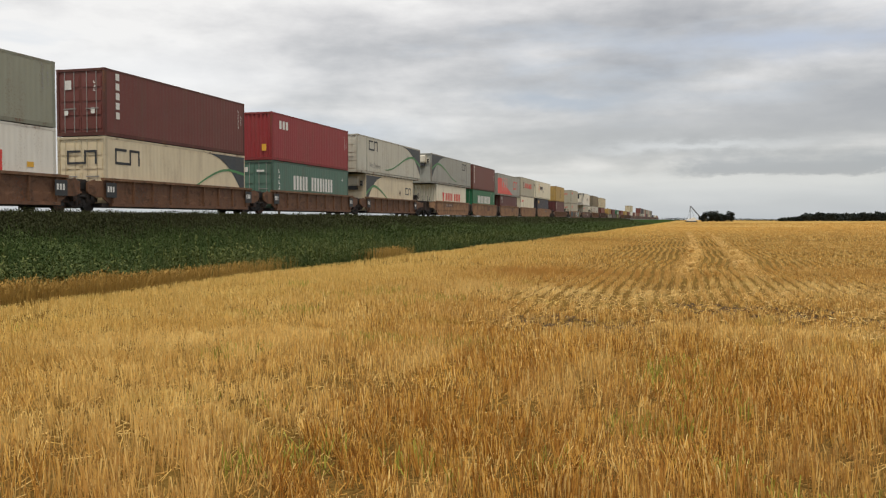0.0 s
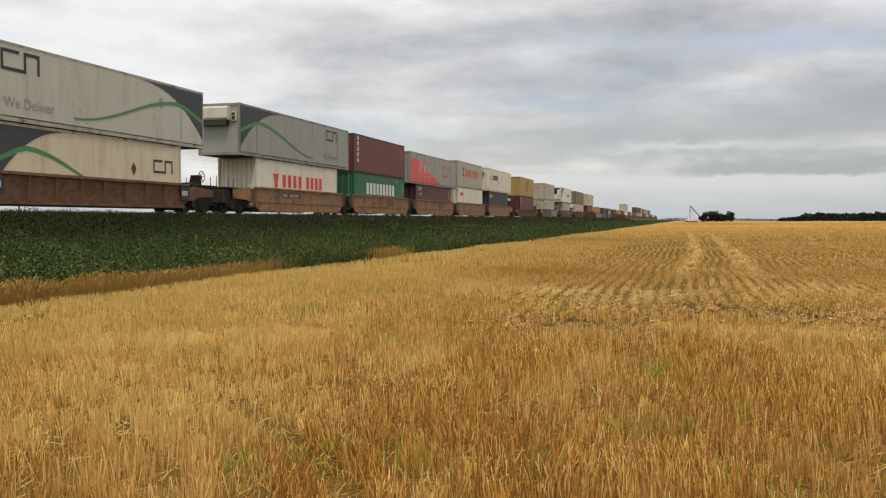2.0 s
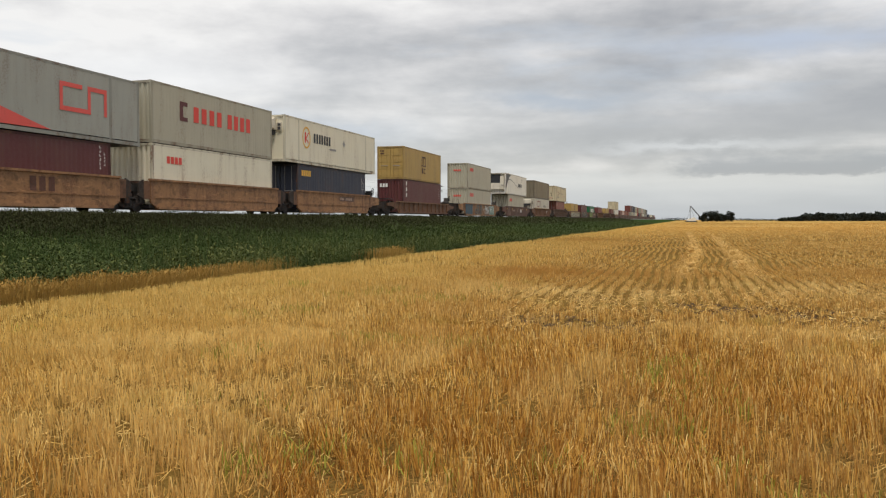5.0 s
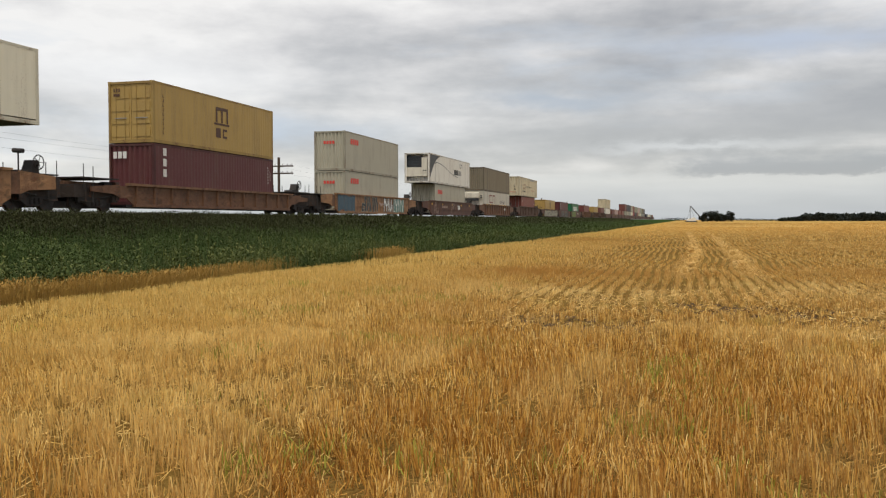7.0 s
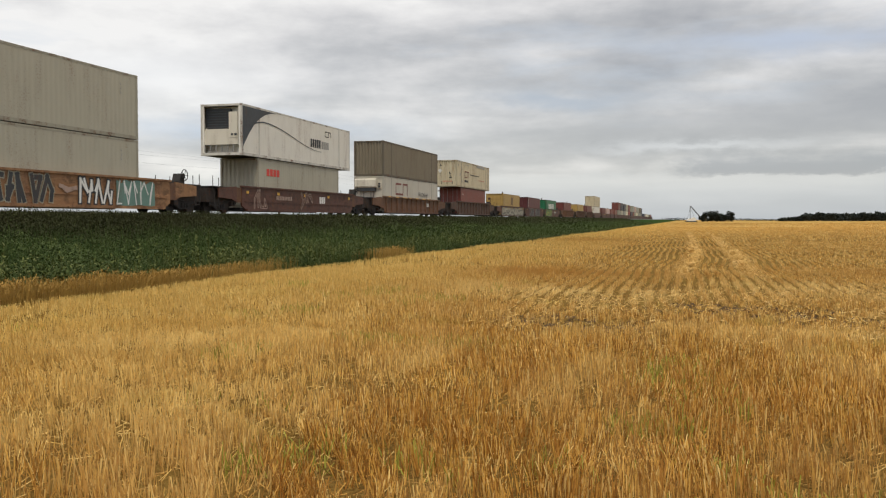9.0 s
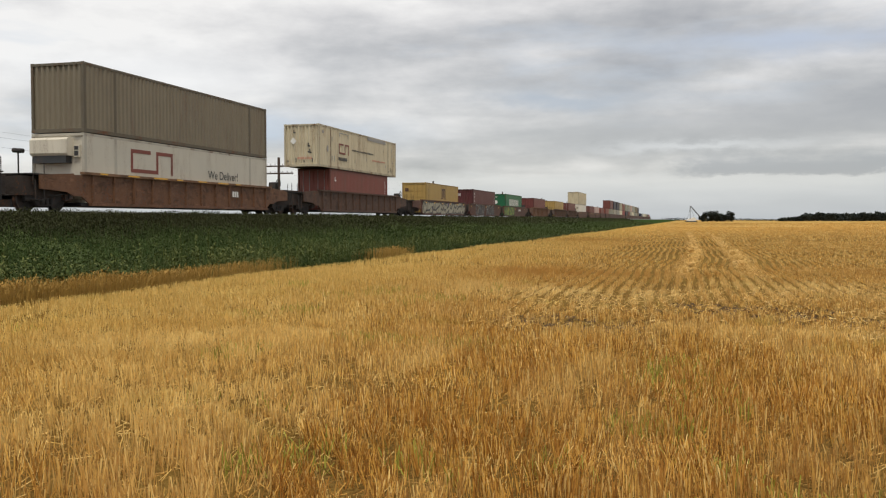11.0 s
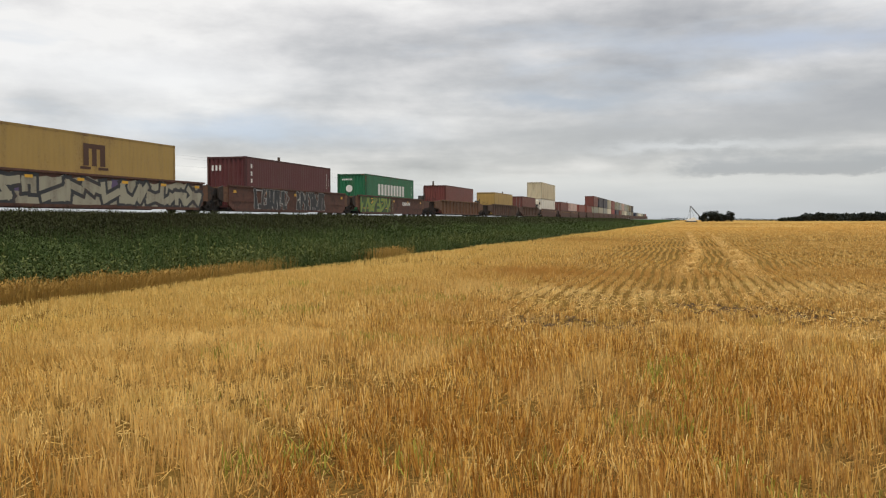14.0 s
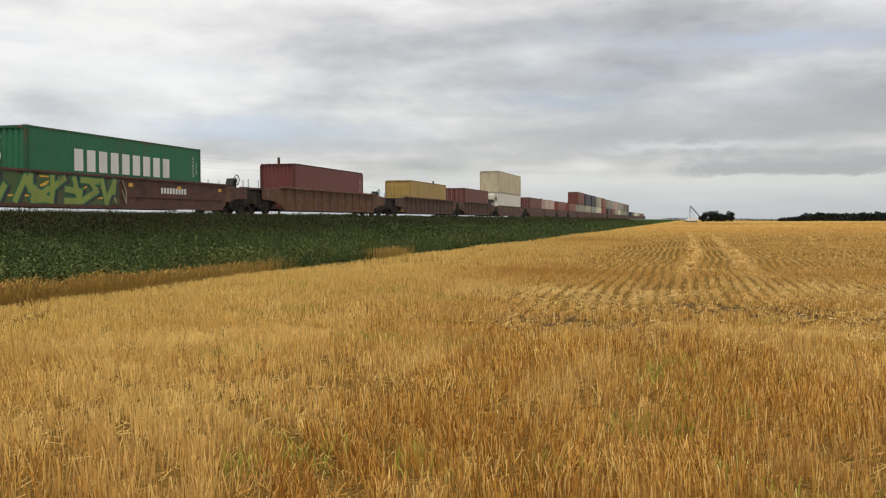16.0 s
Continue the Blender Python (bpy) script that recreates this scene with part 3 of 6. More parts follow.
        for k in range(7):
            guard.box(-w2 + 0.1 + k * 0.36, -L + 0.02, 0.2, -w2 + 0.14 + k * 0.36, -L + 0.08, 0.6)
        part("guard", guard, GREY_MARK, root)
        part("brace", Mesh().rod((-W + 0.1, -L + 0.05, 0.3), (-W + 0.28, -L + 0.5, 2.5), 0.03).rod((W - 0.1, -L + 0.05, 0.3), (W - 0.28, -L + 0.5, 2.5), 0.03), mat, root)
    else:
        e = Mesh()
        if detail > 0:
            ribbed_end(e, 2 * w2, 0.16, H - 0.12, -L + 0.02, 0.075, 0.27)
        else:
            e.box(-w2, -L + 0.04, 0.16, w2, -L + 0.08, H - 0.12)
        part("end_wall", e, mat, root)
    root.matrix_basis = pose(TRACK_X, centre, RAIL_Z + base)
    MOVERS.append((root, centre, RAIL_Z + base))
    return root


LOW, HIGH = 0.37, 0.37 + 2.896 + 0.025
FT40, FT53 = 12.19, 16.15

WHEELSET = Mesh().rod((-0.95, 0, 0), (0.95, 0, 0), 0.08)
for e in (-1, 1):
    WHEELSET.disc(0, 0, 0.42, "x", e * 0.7525 - 0.065, e * 0.7525 + 0.065, 22)
    a, b = sorted((e * 0.687, e * 0.66))
    WHEELSET.disc(0, 0, 0.455, "x", a, b, 22)
    a, b = sorted((e * 0.818, e * 0.86))
    WHEELSET.disc(0, 0, 0.13, "x", a, b, 12)
WHEELSET = WHEELSET.data("wheelset", STEEL_DARK)
SPINNING = []


def bogie(car, y):
    """A two-axle truck: cast side frames with spring nests, bolster, wheels and axles."""
    m = Mesh()
    for s in (-1, 1):
        a, b = sorted((s * 0.93, s * 1.06))
        m.prism([(y - 1.15, 0.40), (y - 1.15, 0.58), (y - 0.55, 0.80), (y + 0.55, 0.80), (y + 1.15, 0.58), (y + 1.15, 0.40), (y + 0.75, 0.38), (y + 0.42, 0.20), (y - 0.42, 0.20), (y - 0.75, 0.38)], "x", a, b)
    m.box(-1.05, y - 0.2, 0.5, 1.05, y + 0.2, 0.86)
    m.box(-0.6, y - 1.3, 0.16, 0.6, y + 1.3, 0.44)
    truck = part("bogie", m, STEEL_DARK, car, "grimy black cast steel bogie")
    for k in (-0.3, 0.0, 0.3):
        part("spring", Mesh().rod((1.08, y + k * 0.8, 0.27), (1.08, y + k * 0.8, 0.5), 0.075, 10), STEEL_DARK, truck)
    for e in (-0.89, 0.89):
        SPINNING.append((part("wheelset", WHEELSET, STEEL_DARK, truck, at=pose(0, y + e, 0.42)), y + e))


RIBS = {}


def well_car(centre, well, style, mat, label, lead, trail, lead_bogie=True, trail_bogie=True, detail=2, sill=1.62):
    """A well car: two deep side sills, floor, end platforms, bogies. lead and trail: metres from its middle to its ends."""
    root = new("well_car")
    tagged(root, label, "well car", "well cars of the train")
    L = well / 2
    root["span"], root["wide"] = well, 2.94
    top, low = (sill, 0.28) if style == "ribbed" else (1.50, 0.16)
    for s in (-1, 1):
        m = Mesh()
        if style == "ribbed":
            a, b = sorted((s * 1.30, s * 1.36))
            m.prism([(-L, low + 0.30), (-L + 0.5, low), (L - 0.5, low), (L, low + 0.30), (L, top), (-L, top)], "x", a, b)
            c, d = sorted((s * 1.28, s * 1.47))
            part("top_rail", Mesh().box(c, -L - 0.05, top - 0.02, d, L + 0.05, top + 0.09), EDGE if mat is not DARK_CAR else mat, root, "lighter, rust-patched rail edge")
            part("bottom_rail", Mesh().box(c, -L + 0.45, low - 0.04, d, L - 0.45, low + 0.09), mat, root)
        else:
            a, b = sorted((s * 1.30, s * 1.40))
            m.prism([(-L, low + 0.30), (-L + 0.5, low + 0.05), (L - 0.5, low + 0.05), (L, low + 0.30), (L, top), (-L, top)], "x", a, b)
            c, d = sorted((s * 1.28, s * 1.47))
            part("top_rail", Mesh().box(c, -L - 0.05, top - 0.02, d, L + 0.05, top + 0.07), mat, root)
            part("bottom_rail", Mesh().box(c, -L + 0.5, low, d, L - 0.5, low + 0.12), mat, root)
            a, b = sorted((s * 1.39, s * 1.43))
            part("mid_rail", Mesh().box(a, -L + 0.3, low + 0.52, b, L - 0.3, low + 0.57), mat, root)
        side = part("side_sill", m, mat, root)
        if style == "ribbed" and s > 0:
            n = int(well / 1.35)
            key = (mat.name, sill)
            if key not in RIBS:
                RIBS[key] = Mesh().prism([(1.362, -0.05), (1.362, 0.05), (1.455, 0.035), (1.455, -0.035)], "z", low + 0.09, top - 0.02).data("rib", mat)
            if detail > 0:
                for i in range(n):
                    part("rib", RIBS[key], mat, side, at=pose(0, -L + 0.6 + i * (well - 1.2) / (n - 1), 0))
        elif s > 0 and detail > 0 and mat is OXIDE_CAR:
            for i in range(5):
                y = -L + 0.5 + i * (well - 1.3) / 4
                part("reflector", Mesh().box(1.402, y, top - 0.36, 1.412, y + 0.3, top - 0.2), YELLOW_TAG, side, "yellow reflector plate")
    part("well_floor", Mesh().box(-1.28, -L, 0.22, 1.28, L, 0.34), STEEL_DARK, root)
    for e, reach, has in ((-1, lead, lead_bogie), (1, trail, trail_bogie)):
        end = e * (reach - 0.25)
        m = Mesh()
        lo_y, hi_y = sorted((e * L, e * (L + 0.5)))
        m.box(-1.36, lo_y, 0.62, 1.36, hi_y, top - 0.05)
        lo_y, hi_y = sorted((e * (L + 0.45), end))
        m.box(-0.55, lo_y, 0.88, 0.55, hi_y, 1.28)
        for x0, x1 in ((1.28, 1.36), (-1.36, -1.28)):
            out = L + 2.4 if reach - L > 2.4 else min(L + 1.5, reach - 0.3)
            part("end_gusset", Mesh().prism([(e * (L + 0.5), 0.62), (e * (L + 0.5), top), (e * out, top - 0.14), (e * out, 0.86), (e * (L + 0.95), 0.78)], "x", x0, x1), UNDER if style == "smooth" and reach - L < 2.4 else mat, root)
        plat = part("end_platform", m, mat if style == "ribbed" else BROWN_CAR, root)
        lo_y, hi_y = sorted((e * (L + 0.5), e * (reach - 0.22)))
        under = Mesh().box(-1.12, lo_y, 0.60, 1.12, hi_y, min(1.34, top - 0.06))
        under.box(-1.24, min(e * (L + 0.55), e * (L + 0.9)), 0.42, 1.24, max(e * (L + 0.55), e * (L + 0.9)), 0.7)
        part("underframe", under, UNDER, root, "dark grimy underframe and brake rigging")
        if detail > 1:
            k = L + 0.5
            part("air_pipe", Mesh().rod((1.2, e * k, 0.75), (1.2, e * (k + 0.9), 0.62), 0.03, 6).rod((1.2, e * (k + 0.9), 0.62), (0.4, e * (reach - 0.1), 0.6), 0.03, 6), RUBBER, plat, "black air hose")
            part("cylinder", Mesh().rod((0.95, e * (k + 0.1), 1.15), (0.95, e * (k + 0.75), 1.15), 0.16, 10), STEEL_DARK, plat)
            part("bracket", Mesh().box(1.05, min(e * k, e * (k + 0.22)), 0.5, 1.3, max(e * k, e * (k + 0.22)), 1.3), STEEL_DARK, plat)
        if reach - L > 2.4:
            # free end: walkway, handrails, brake gear, coupler
            lo_y, hi_y = sorted((e * (L + 0.5), e * (reach - 0.5)))
            part("walkway", Mesh().box(-1.3, lo_y, 1.40, 1.3, hi_y, 1.45), STEEL_DARK, plat)
            for x in (1.28, -1.28):
                part("handrail", Mesh().rod((x, e * (reach - 0.6), 1.0), (x, e * (reach - 0.6), 1.98), 0.019, 6), STEEL_DARK, plat)
            part("handrail", Mesh().rod((1.28, e * (reach - 1.2), 1.2), (1.28, e * (reach - 1.2), 1.9), 0.019, 6), STEEL_DARK, plat)
            part("step", Mesh().box(1.1, e * (reach - 0.9) - 0.25, 0.42, 1.36, e * (reach - 0.9) + 0.25, 0.46).box(1.3, e * (reach - 0.9) - 0.25, 0.42, 1.34, e * (reach - 0.9) - 0.21, 1.2).box(1.3, e * (reach - 0.9) + 0.21, 0.42, 1.34, e * (reach - 0.9) + 0.25, 1.2), STEEL_DARK, plat)
            if e > 0:
                br = Mesh().prism([(e * (L + 0.8), 1.4), (e * (L + 0.85), 1.56), (e * (L + 1.6), 1.6), (e * (L + 1.75), 1.98), (e * (L + 2.0), 1.98), (e * (L + 2.05), 1.4)], "x", 0.45, 0.9).rod((0.5, e * (L + 1.9), 1.8), (1.0, e * (L + 1.9), 1.8), 0.06)
                part("brake_housing", br, STEEL_DARK, plat)
                wh = Mesh()
                for i in range(16):
                    p, q = 2 * math.pi * i / 16, 2 * math.pi * (i + 1) / 16
                    wh.rod((1.0, e * (L + 1.9) + 0.28 * math.cos(p), 1.9 + 0.28 * math.sin(p)), (1.0, e * (L + 1.9) + 0.28 * math.cos(q), 1.9 + 0.28 * math.sin(q)), 0.022, 5)
                for i in range(5):
                    p = 2 * math.pi * i / 5
                    wh.rod((1.0, e * (L + 1.9), 1.9), (1.0, e * (L + 1.9) + 0.28 * math.cos(p), 1.9 + 0.28 * math.sin(p)), 0.015, 5)
                part("brake_wheel", wh, STEEL_DARK, plat)
            lo_y, hi_y = sorted((e * (reach - 0.5), e * (reach + 0.02)))
            part("coupler", Mesh().box(-0.13, lo_y, 0.72, 0.13, hi_y, 0.98), STEEL_DARK, plat)
            if has:
                bogie(root, e * (L + 1.75) if reach > 10.5 else e * (L + 1.6))
        else:
            # shared end over one bogie
            m = Mesh().box(-0.9, min(e * (L + 0.5), e * (reach - 0.1)), 1.28, 0.9, max(e * (L + 0.5), e * (reach - 0.1)), 1.36)
            m.rod((1.0, e * (L + 0.55), 1.0), (1.0, e * (reach - 0.05), 1.0), 0.05)
            m.box(0.55, min(e * (L + 0.6), e * reach), 0.95, 1.15, max(e * (L + 0.6), e * reach), 1.25)
            part("end_gear", m, STEEL_DARK, plat)
            if has:
                bogie(root, e * reach)
    if style == "ribbed" and detail > 1 and well < 15:
        part("end_plate", Mesh().box(1.462, -L + 0.05, 0.62, 1.475, -L + 0.75, top - 0.12), BLACK_MARK, root, "black number panel")
        part("end_plate", Mesh().box(1.462, L - 0.75, 0.62, 1.475, L - 0.05, top - 0.12), BLACK_MARK, root, "black number panel")
        m = Mesh()
        for y in (-L + 0.14, L - 0.66):
            for k in range(3):
                m.face(*[(1.479, y + k * 0.17 + a, 0.85 + b) for a, b in ((0, 0), (0.11, 0), (0.11, 0.24), (0, 0.24))])
        part("number_bars", m, WHITE_MARK, root)["kind"] = "stuff"
    root.matrix_basis = pose(TRACK_X, centre, RAIL_Z)
    MOVERS.append((root, centre, RAIL_Z))
    return root


def stroke(p, q, t):
    """One straight pass of the spray can from p to q, t wide, with squared ends."""
    dx, dz = q[0] - p[0], q[1] - p[1]
    n = math.hypot(dx, dz) or 1.0
    ux, uz = dx / n * t / 2, dz / n * t / 2
    return [(p[0] - ux + uz, p[1] - uz - ux), (p[0] - ux - uz, p[1] - uz + ux), (q[0] + ux - uz, q[1] + uz + ux), (q[0] + ux + uz, q[1] + uz - ux)]


def glyphs(u0, u1, h0, h1, wide, seed):
    """Paths of sprayed shapes without meaning, one after another along a sill."""
    rng = random.Random(seed)
    paths, u = [], u0
    while u < u1 - 0.5 * wide:
        w = wide * rng.uniform(0.75, 1.2)
        lean = rng.uniform(-0.12, 0.2)
        cells = [(cx, cz) for cx in (0.0, 0.5, 1.0) for cz in (0.0, 0.5, 1.0)]
        path = [(0.0, rng.choice((0.0, 1.0)))]
        while len(path) < rng.choice((4, 5, 6)):
            nxt = rng.choice(cells)
            if 0.4 < math.hypot(nxt[0] - path[-1][0], nxt[1] - path[-1][1]) < 1.2:
                path.append(nxt)
        paths.append([(u + (a + lean * b) * w * 0.8 + rng.uniform(-0.04, 0.04), min(h1, max(h0, h0 + b * (h1 - h0) + rng.uniform(-0.06, 0.06)))) for a, b in path])
        u += w
    return paths


def tagging(car, u0, u1, h0, h1, fill, edge, seed, wide=0.8, thick=0.16, rim=0.12, ground=None, shade=None):
    """Sprayed graffiti: an uneven painted ground, dark rims, fills and a few quick accents."""
    rng = random.Random(seed + 1)
    layers = []
    if ground:
        n = max(4, int((u1 - u0) / 0.35))
        top = [(u0 + (u1 - u0) * k / n, h1 - rng.uniform(-0.04, 0.16)) for k in range(n + 1)]
        bot = [(u0 + (u1 - u0) * k / n + rng.uniform(-0.1, 0.1), h0 + rng.uniform(-0.04, 0.12)) for k in range(n + 1)]
        layers.append(([[bot[k], bot[k + 1], top[k + 1], top[k]] for k in range(n)], ground, "spray_ground", "uneven sprayed ground"))
    pad = (thick + rim) / 2
    paths = glyphs(u0 + pad, u1 - pad, h0 + pad, h1 - pad, wide, seed)
    if shade:
        layers.append(([stroke((a[0] + 0.14, a[1] - 0.05), (b[0] + 0.14, b[1] - 0.05), thick + rim) for p in paths for a, b in zip(p, p[1:])], shade, "spray_shade", ""))
    layers.append(([stroke(a, b, thick + rim) for p in paths for a, b in zip(p, p[1:])], edge, "spray_outline", ""))
    layers.append(([stroke(a, b, thick) for p in paths for a, b in zip(p, p[1:])], fill, "spray_paint", ""))
    for k, (polys, mat, name, label) in enumerate(layers):
        # every pass lies a hair over the one before
        L = car["span"]
        m = Mesh()
        for i, poly in enumerate(polys):
            m.face(*[(1.431 + 0.006 * k + 0.00012 * i, -L / 2 + u, h) for u, h in poly])
        made = part(name, m, mat, car, label)
        made["kind"] = "stuff"


# container paints
MAROON = paint("maroon_container", (0.152, 0.040, 0.032), 0.5, 0.3)
PLUM = paint("plum_container", (0.10, 0.021, 0.023), 0.5, 0.25)
RED = paint("red_container", (0.29, 0.030, 0.035), 0.5, 0.2)
RUST = paint("rust_red_container", (0.205, 0.05, 0.035), 0.5, 0.3)
SEA_GREEN = paint("sea_green_container", (0.085, 0.175, 0.135), 0.5, 0.25)
DEEP_GREEN = paint("deep_green_container", (0.012, 0.15, 0.065), 0.5, 0.2)
CREAM = paint("cream_container", (0.71, 0.62, 0.44), 0.5, 0.25, (0.28, 0.19, 0.11), 0.08)
LIGHT_GREY = paint("light_grey_container", (0.55, 0.54, 0.46), 0.5, 0.2, (0.3, 0.25, 0.2))
PALE = paint("pale_grey_container", (0.43, 0.41, 0.325), 0.5, 0.25, (0.25, 0.22, 0.18))
GREY = paint("warm_grey_container", (0.34, 0.35, 0.32), 0.5, 0.25, (0.2, 0.18, 0.15))
SAGE = paint("sage_grey_container", (0.29, 0.30, 0.235), 0.5, 0.25, (0.2, 0.18, 0.14))
WHITE = paint("white_container", (0.78, 0.76, 0.69), 0.5, 0.2, (0.35, 0.3, 0.24))
IVORY = paint("ivory_container", (0.76, 0.72, 0.58), 0.5, 0.16, (0.3, 0.24, 0.16))
YELLOW = paint("ochre_yellow_container", (0.42, 0.28, 0.08), 0.5, 0.25)
NAVY = paint("navy_container", (0.015, 0.024, 0.052), 0.5, 0.2)
TAUPE = paint("taupe_container", (0.20, 0.172, 0.122), 0.55, 0.3)
PALE_CORAL = paint("pale_coral_outline", (0.74, 0.26, 0.22), 0.5, 0.1)
CHALK = paint("chalk_white_container", (0.55, 0.525, 0.45), 0.5, 0.25, (0.3, 0.25, 0.18))
BRICK = paint("brick_red_container", (0.165, 0.044, 0.038), 0.5, 0.3)
FADED_CORAL = paint("faded_coral_marking", (0.58, 0.27, 0.20), 0.5, 0.3)
CORAL = paint("coral_panel", (0.72, 0.10, 0.085), 0.5, 0.1)
OLD_CREAM = paint("stained_cream_container", (0.58, 0.52, 0.375), 0.55, 0.45, (0.25, 0.18, 0.11), 0.2)
PINK = paint("faded_pink_container", (0.58, 0.42, 0.38), 0.55, 0.4)
paint("cream_unit", (0.68, 0.64, 0.54), 0.5, 0.4, (0.25, 0.2, 0.14))
# car paints
BROWN_CAR = paint("brown_well_car", (0.15, 0.07, 0.034), 0.65, 0.8, (0.06, 0.045, 0.035), 0.5, patchy=0.75)
TAN_CAR = paint("faded_tan_well_car", (0.31, 0.16, 0.07), 0.6, 0.75, (0.12, 0.065, 0.04), 0.5, patchy=0.75)
OXIDE_CAR = paint("oxide_red_well_car", (0.105, 0.042, 0.027), 0.6, 0.7, (0.06, 0.045, 0.035), 0.5, patchy=0.75)
# top rails of ribbed cars: a lighter brown than the sill, rust-patched
EDGE = paint("lighter_rail_edge", (0.20, 0.105, 0.052), 0.65, 0.6, (0.07, 0.045, 0.03), 0.5, patchy=0.75)
DARK_CAR = paint("dark_brown_well_car", (0.092, 0.050, 0.033), 0.65, 0.6, (0.035, 0.027, 0.022), 0.5, patchy=0.75)

EIGHT = "brown ribbed well car"
TAN = "faded tan smooth-sided well car"


def columns(ob, mat=WHITE_MARK):
    """Columns of small code marks near both ends of the side."""
    L = ob["span"]
    return decal(ob, column_bars(L - 0.75, 2.5, 0.13, 6) + column_bars(L - 0.45, 2.2, 0.11, 4), mat, "code_marks")


def big_column(ob, mat, count=5):
    return decal(ob, [rect(0.75, 2.45 - i * 0.42, 0.26, 0.3) for i in range(count)], mat, "name_marks")


def warn(ob, u, h, s=0.22):
    return decal(ob, [[(u, h), (u + s, h), (u + s / 2, h + s)]], WHITE_MARK, "warning_mark")


def curved(ob, flip, thick=0.7, fall=4.0):
    fan, ribs = curve_panel(ob["span"], ob["high"], flip, thick, fall)
    decal(ob, fan, NAVY_MARK, "corner_panel", "charcoal corner panel with a sweeping edge")
    W = ob["wide"]
    ob["wide"] = W + 0.008
    decal(ob, ribs, GREEN_MARK, "ribbon", "green ribbon stripe")
    ob["wide"] = W


def written(ob, text, u, h, size, mat):
    """Readable slogan painted on the side."""
    cu = bpy.data.curves.new("slogan", "FONT")
    cu.body, cu.size, cu.extrude, cu.align_x = text, size, 0.001, "LEFT"
    tmp = bpy.data.objects.new("slogan", cu)
    me = bpy.data.meshes.new_from_object(tmp)
    bpy.data.objects.remove(tmp)
    me.materials.clear()
    me.materials.append(mat)
    ob_text = part("slogan", me, mat, ob, at=Matrix.Translation((ob["wide"] / 2 + 0.008, -ob["span"] / 2 + u, h)) @ Matrix.Rotation(math.pi / 2, 4, "Z") @ Matrix.Rotation(math.pi / 2, 4, "X"))
    ob_text["kind"] = "stuff"
    return ob_text


# -- first articulated set: brown ribbed cars --
s = 27.5
well_car(s, 12.9, "ribbed", BROWN_CAR, "brown ribbed well car carrying two containers", 7.75, 7.6, False, True, sill=1.36)
c = container(s, HIGH, FT40, SAGE, "sage grey container stacked on a white one", "plain", high=2.591)
columns(c, GREY_MARK)
c = container(s, LOW, FT40, WHITE, "white container with red marks in a well car", "plain")
decal(c, letters_bars(6.2, 1.1, 0.75, 5), RED_MARK, "name_marks")
decal(c, [rect(10.6, 1.3, 0.35, 0.2)], YELLOW_TAG, "code_marks")

s = 42.7
well_car(s, 12.9, "ribbed", BROWN_CAR, "brown ribbed well car carrying two containers", 7.75, 7.8, False, True, sill=1.36)
c = container(s, HIGH, FT40, MAROON, "maroon container with doors and white marks on a cream one")
big_column(c, WHITE_MARK)
columns(c)
decal_end(c, [rect(0.45, 2.0, 0.32, 0.4), rect(0.4, 0.9, 0.2, 0.2), rect(1.75, 0.95, 0.2, 0.25)] + column_bars(1.9, 2.4, 0.12, 3), WHITE_MARK, "placard")
c = container(s, LOW, FT40, CREAM, "cream container with a charcoal corner and green ribbon")
curved(c, False, 0.5, 1.0)
decal(c, open_square_mark(0.65, 1.72, 0.7), BLACK_MARK, "emblem", "black outlined emblem")
decal_end(c, open_square_mark(0.5, 1.7, 0.6), BLACK_MARK, "emblem")

s = 58.3
well_car(s, 12.9, "ribbed", BROWN_CAR, "brown ribbed well car carrying two containers", 7.8, 7.9, False, True, sill=1.36)
c = container(s, HIGH, FT40, RED, "bright red container stacked on a sea-green one", "plain")
decal(c, letters_bars(0.95, 1.95, 0.5, 3), WHITE_MARK, "name_marks")
columns(c)
decal_end(c, [rect(1.75, 0.55, 0.3, 0.4)], YELLOW_TAG, "placard")
c = container(s, LOW, FT40, SEA_GREEN, "sea-green container with white name marks")
decal(c, letters_bars(2.91, 1.2, 0.9, 5, 0.16, 0.34) + letters_bars(5.65, 1.2, 0.9, 8, 0.16, 0.35), WHITE_MARK, "name_marks", "white letter-sized marks")
decal(c, column_bars(0.8, 2.5, 0.25, 4), WHITE_MARK, "code_marks")
warn(c, 10.9, 2.1)
decal_end(c, [rect(0.5, 2.2, 0.3, 0.3), rect(1.4, 2.2, 0.5, 0.12)], WHITE_MARK, "placard")

s = 74.15
well_car(s, 12.9, "ribbed", BROWN_CAR, "brown ribbed well car carrying a long container", 7.95, 9.95, False, True, sill=1.36)
c = container(s, HIGH, FT53, LIGHT_GREY, "long pale grey container with charcoal corner and green ribbon", "doors", "fine")
curved(c, False)
decal(c, open_square_mark(2.5, 1.85, 0.78), BLACK_MARK, "emblem", "black outlined emblem")
written(c, "We Deliver", 2.6, 0.52, 0.55, GREY_MARK)
decal(c, [[(12.2, 1.9), (12.45, 1.6), (12.7, 1.9), (12.45, 2.2)]], GREY_MARK, "diamond_placard")
c = container(s, LOW, FT40, CREAM, "cream insulated container with charcoal corner and ribbon", "cooler", "fine")
curved(c, True)
decal(c, open_square_mark(9.9, 1.5, 0.62), BLACK_MARK, "emblem")
decal(c, [[(8.2, 1.6), (8.4, 1.3), (8.6, 1.6), (8.4, 1.9)]], BROWN_MARK, "diamond_placard")

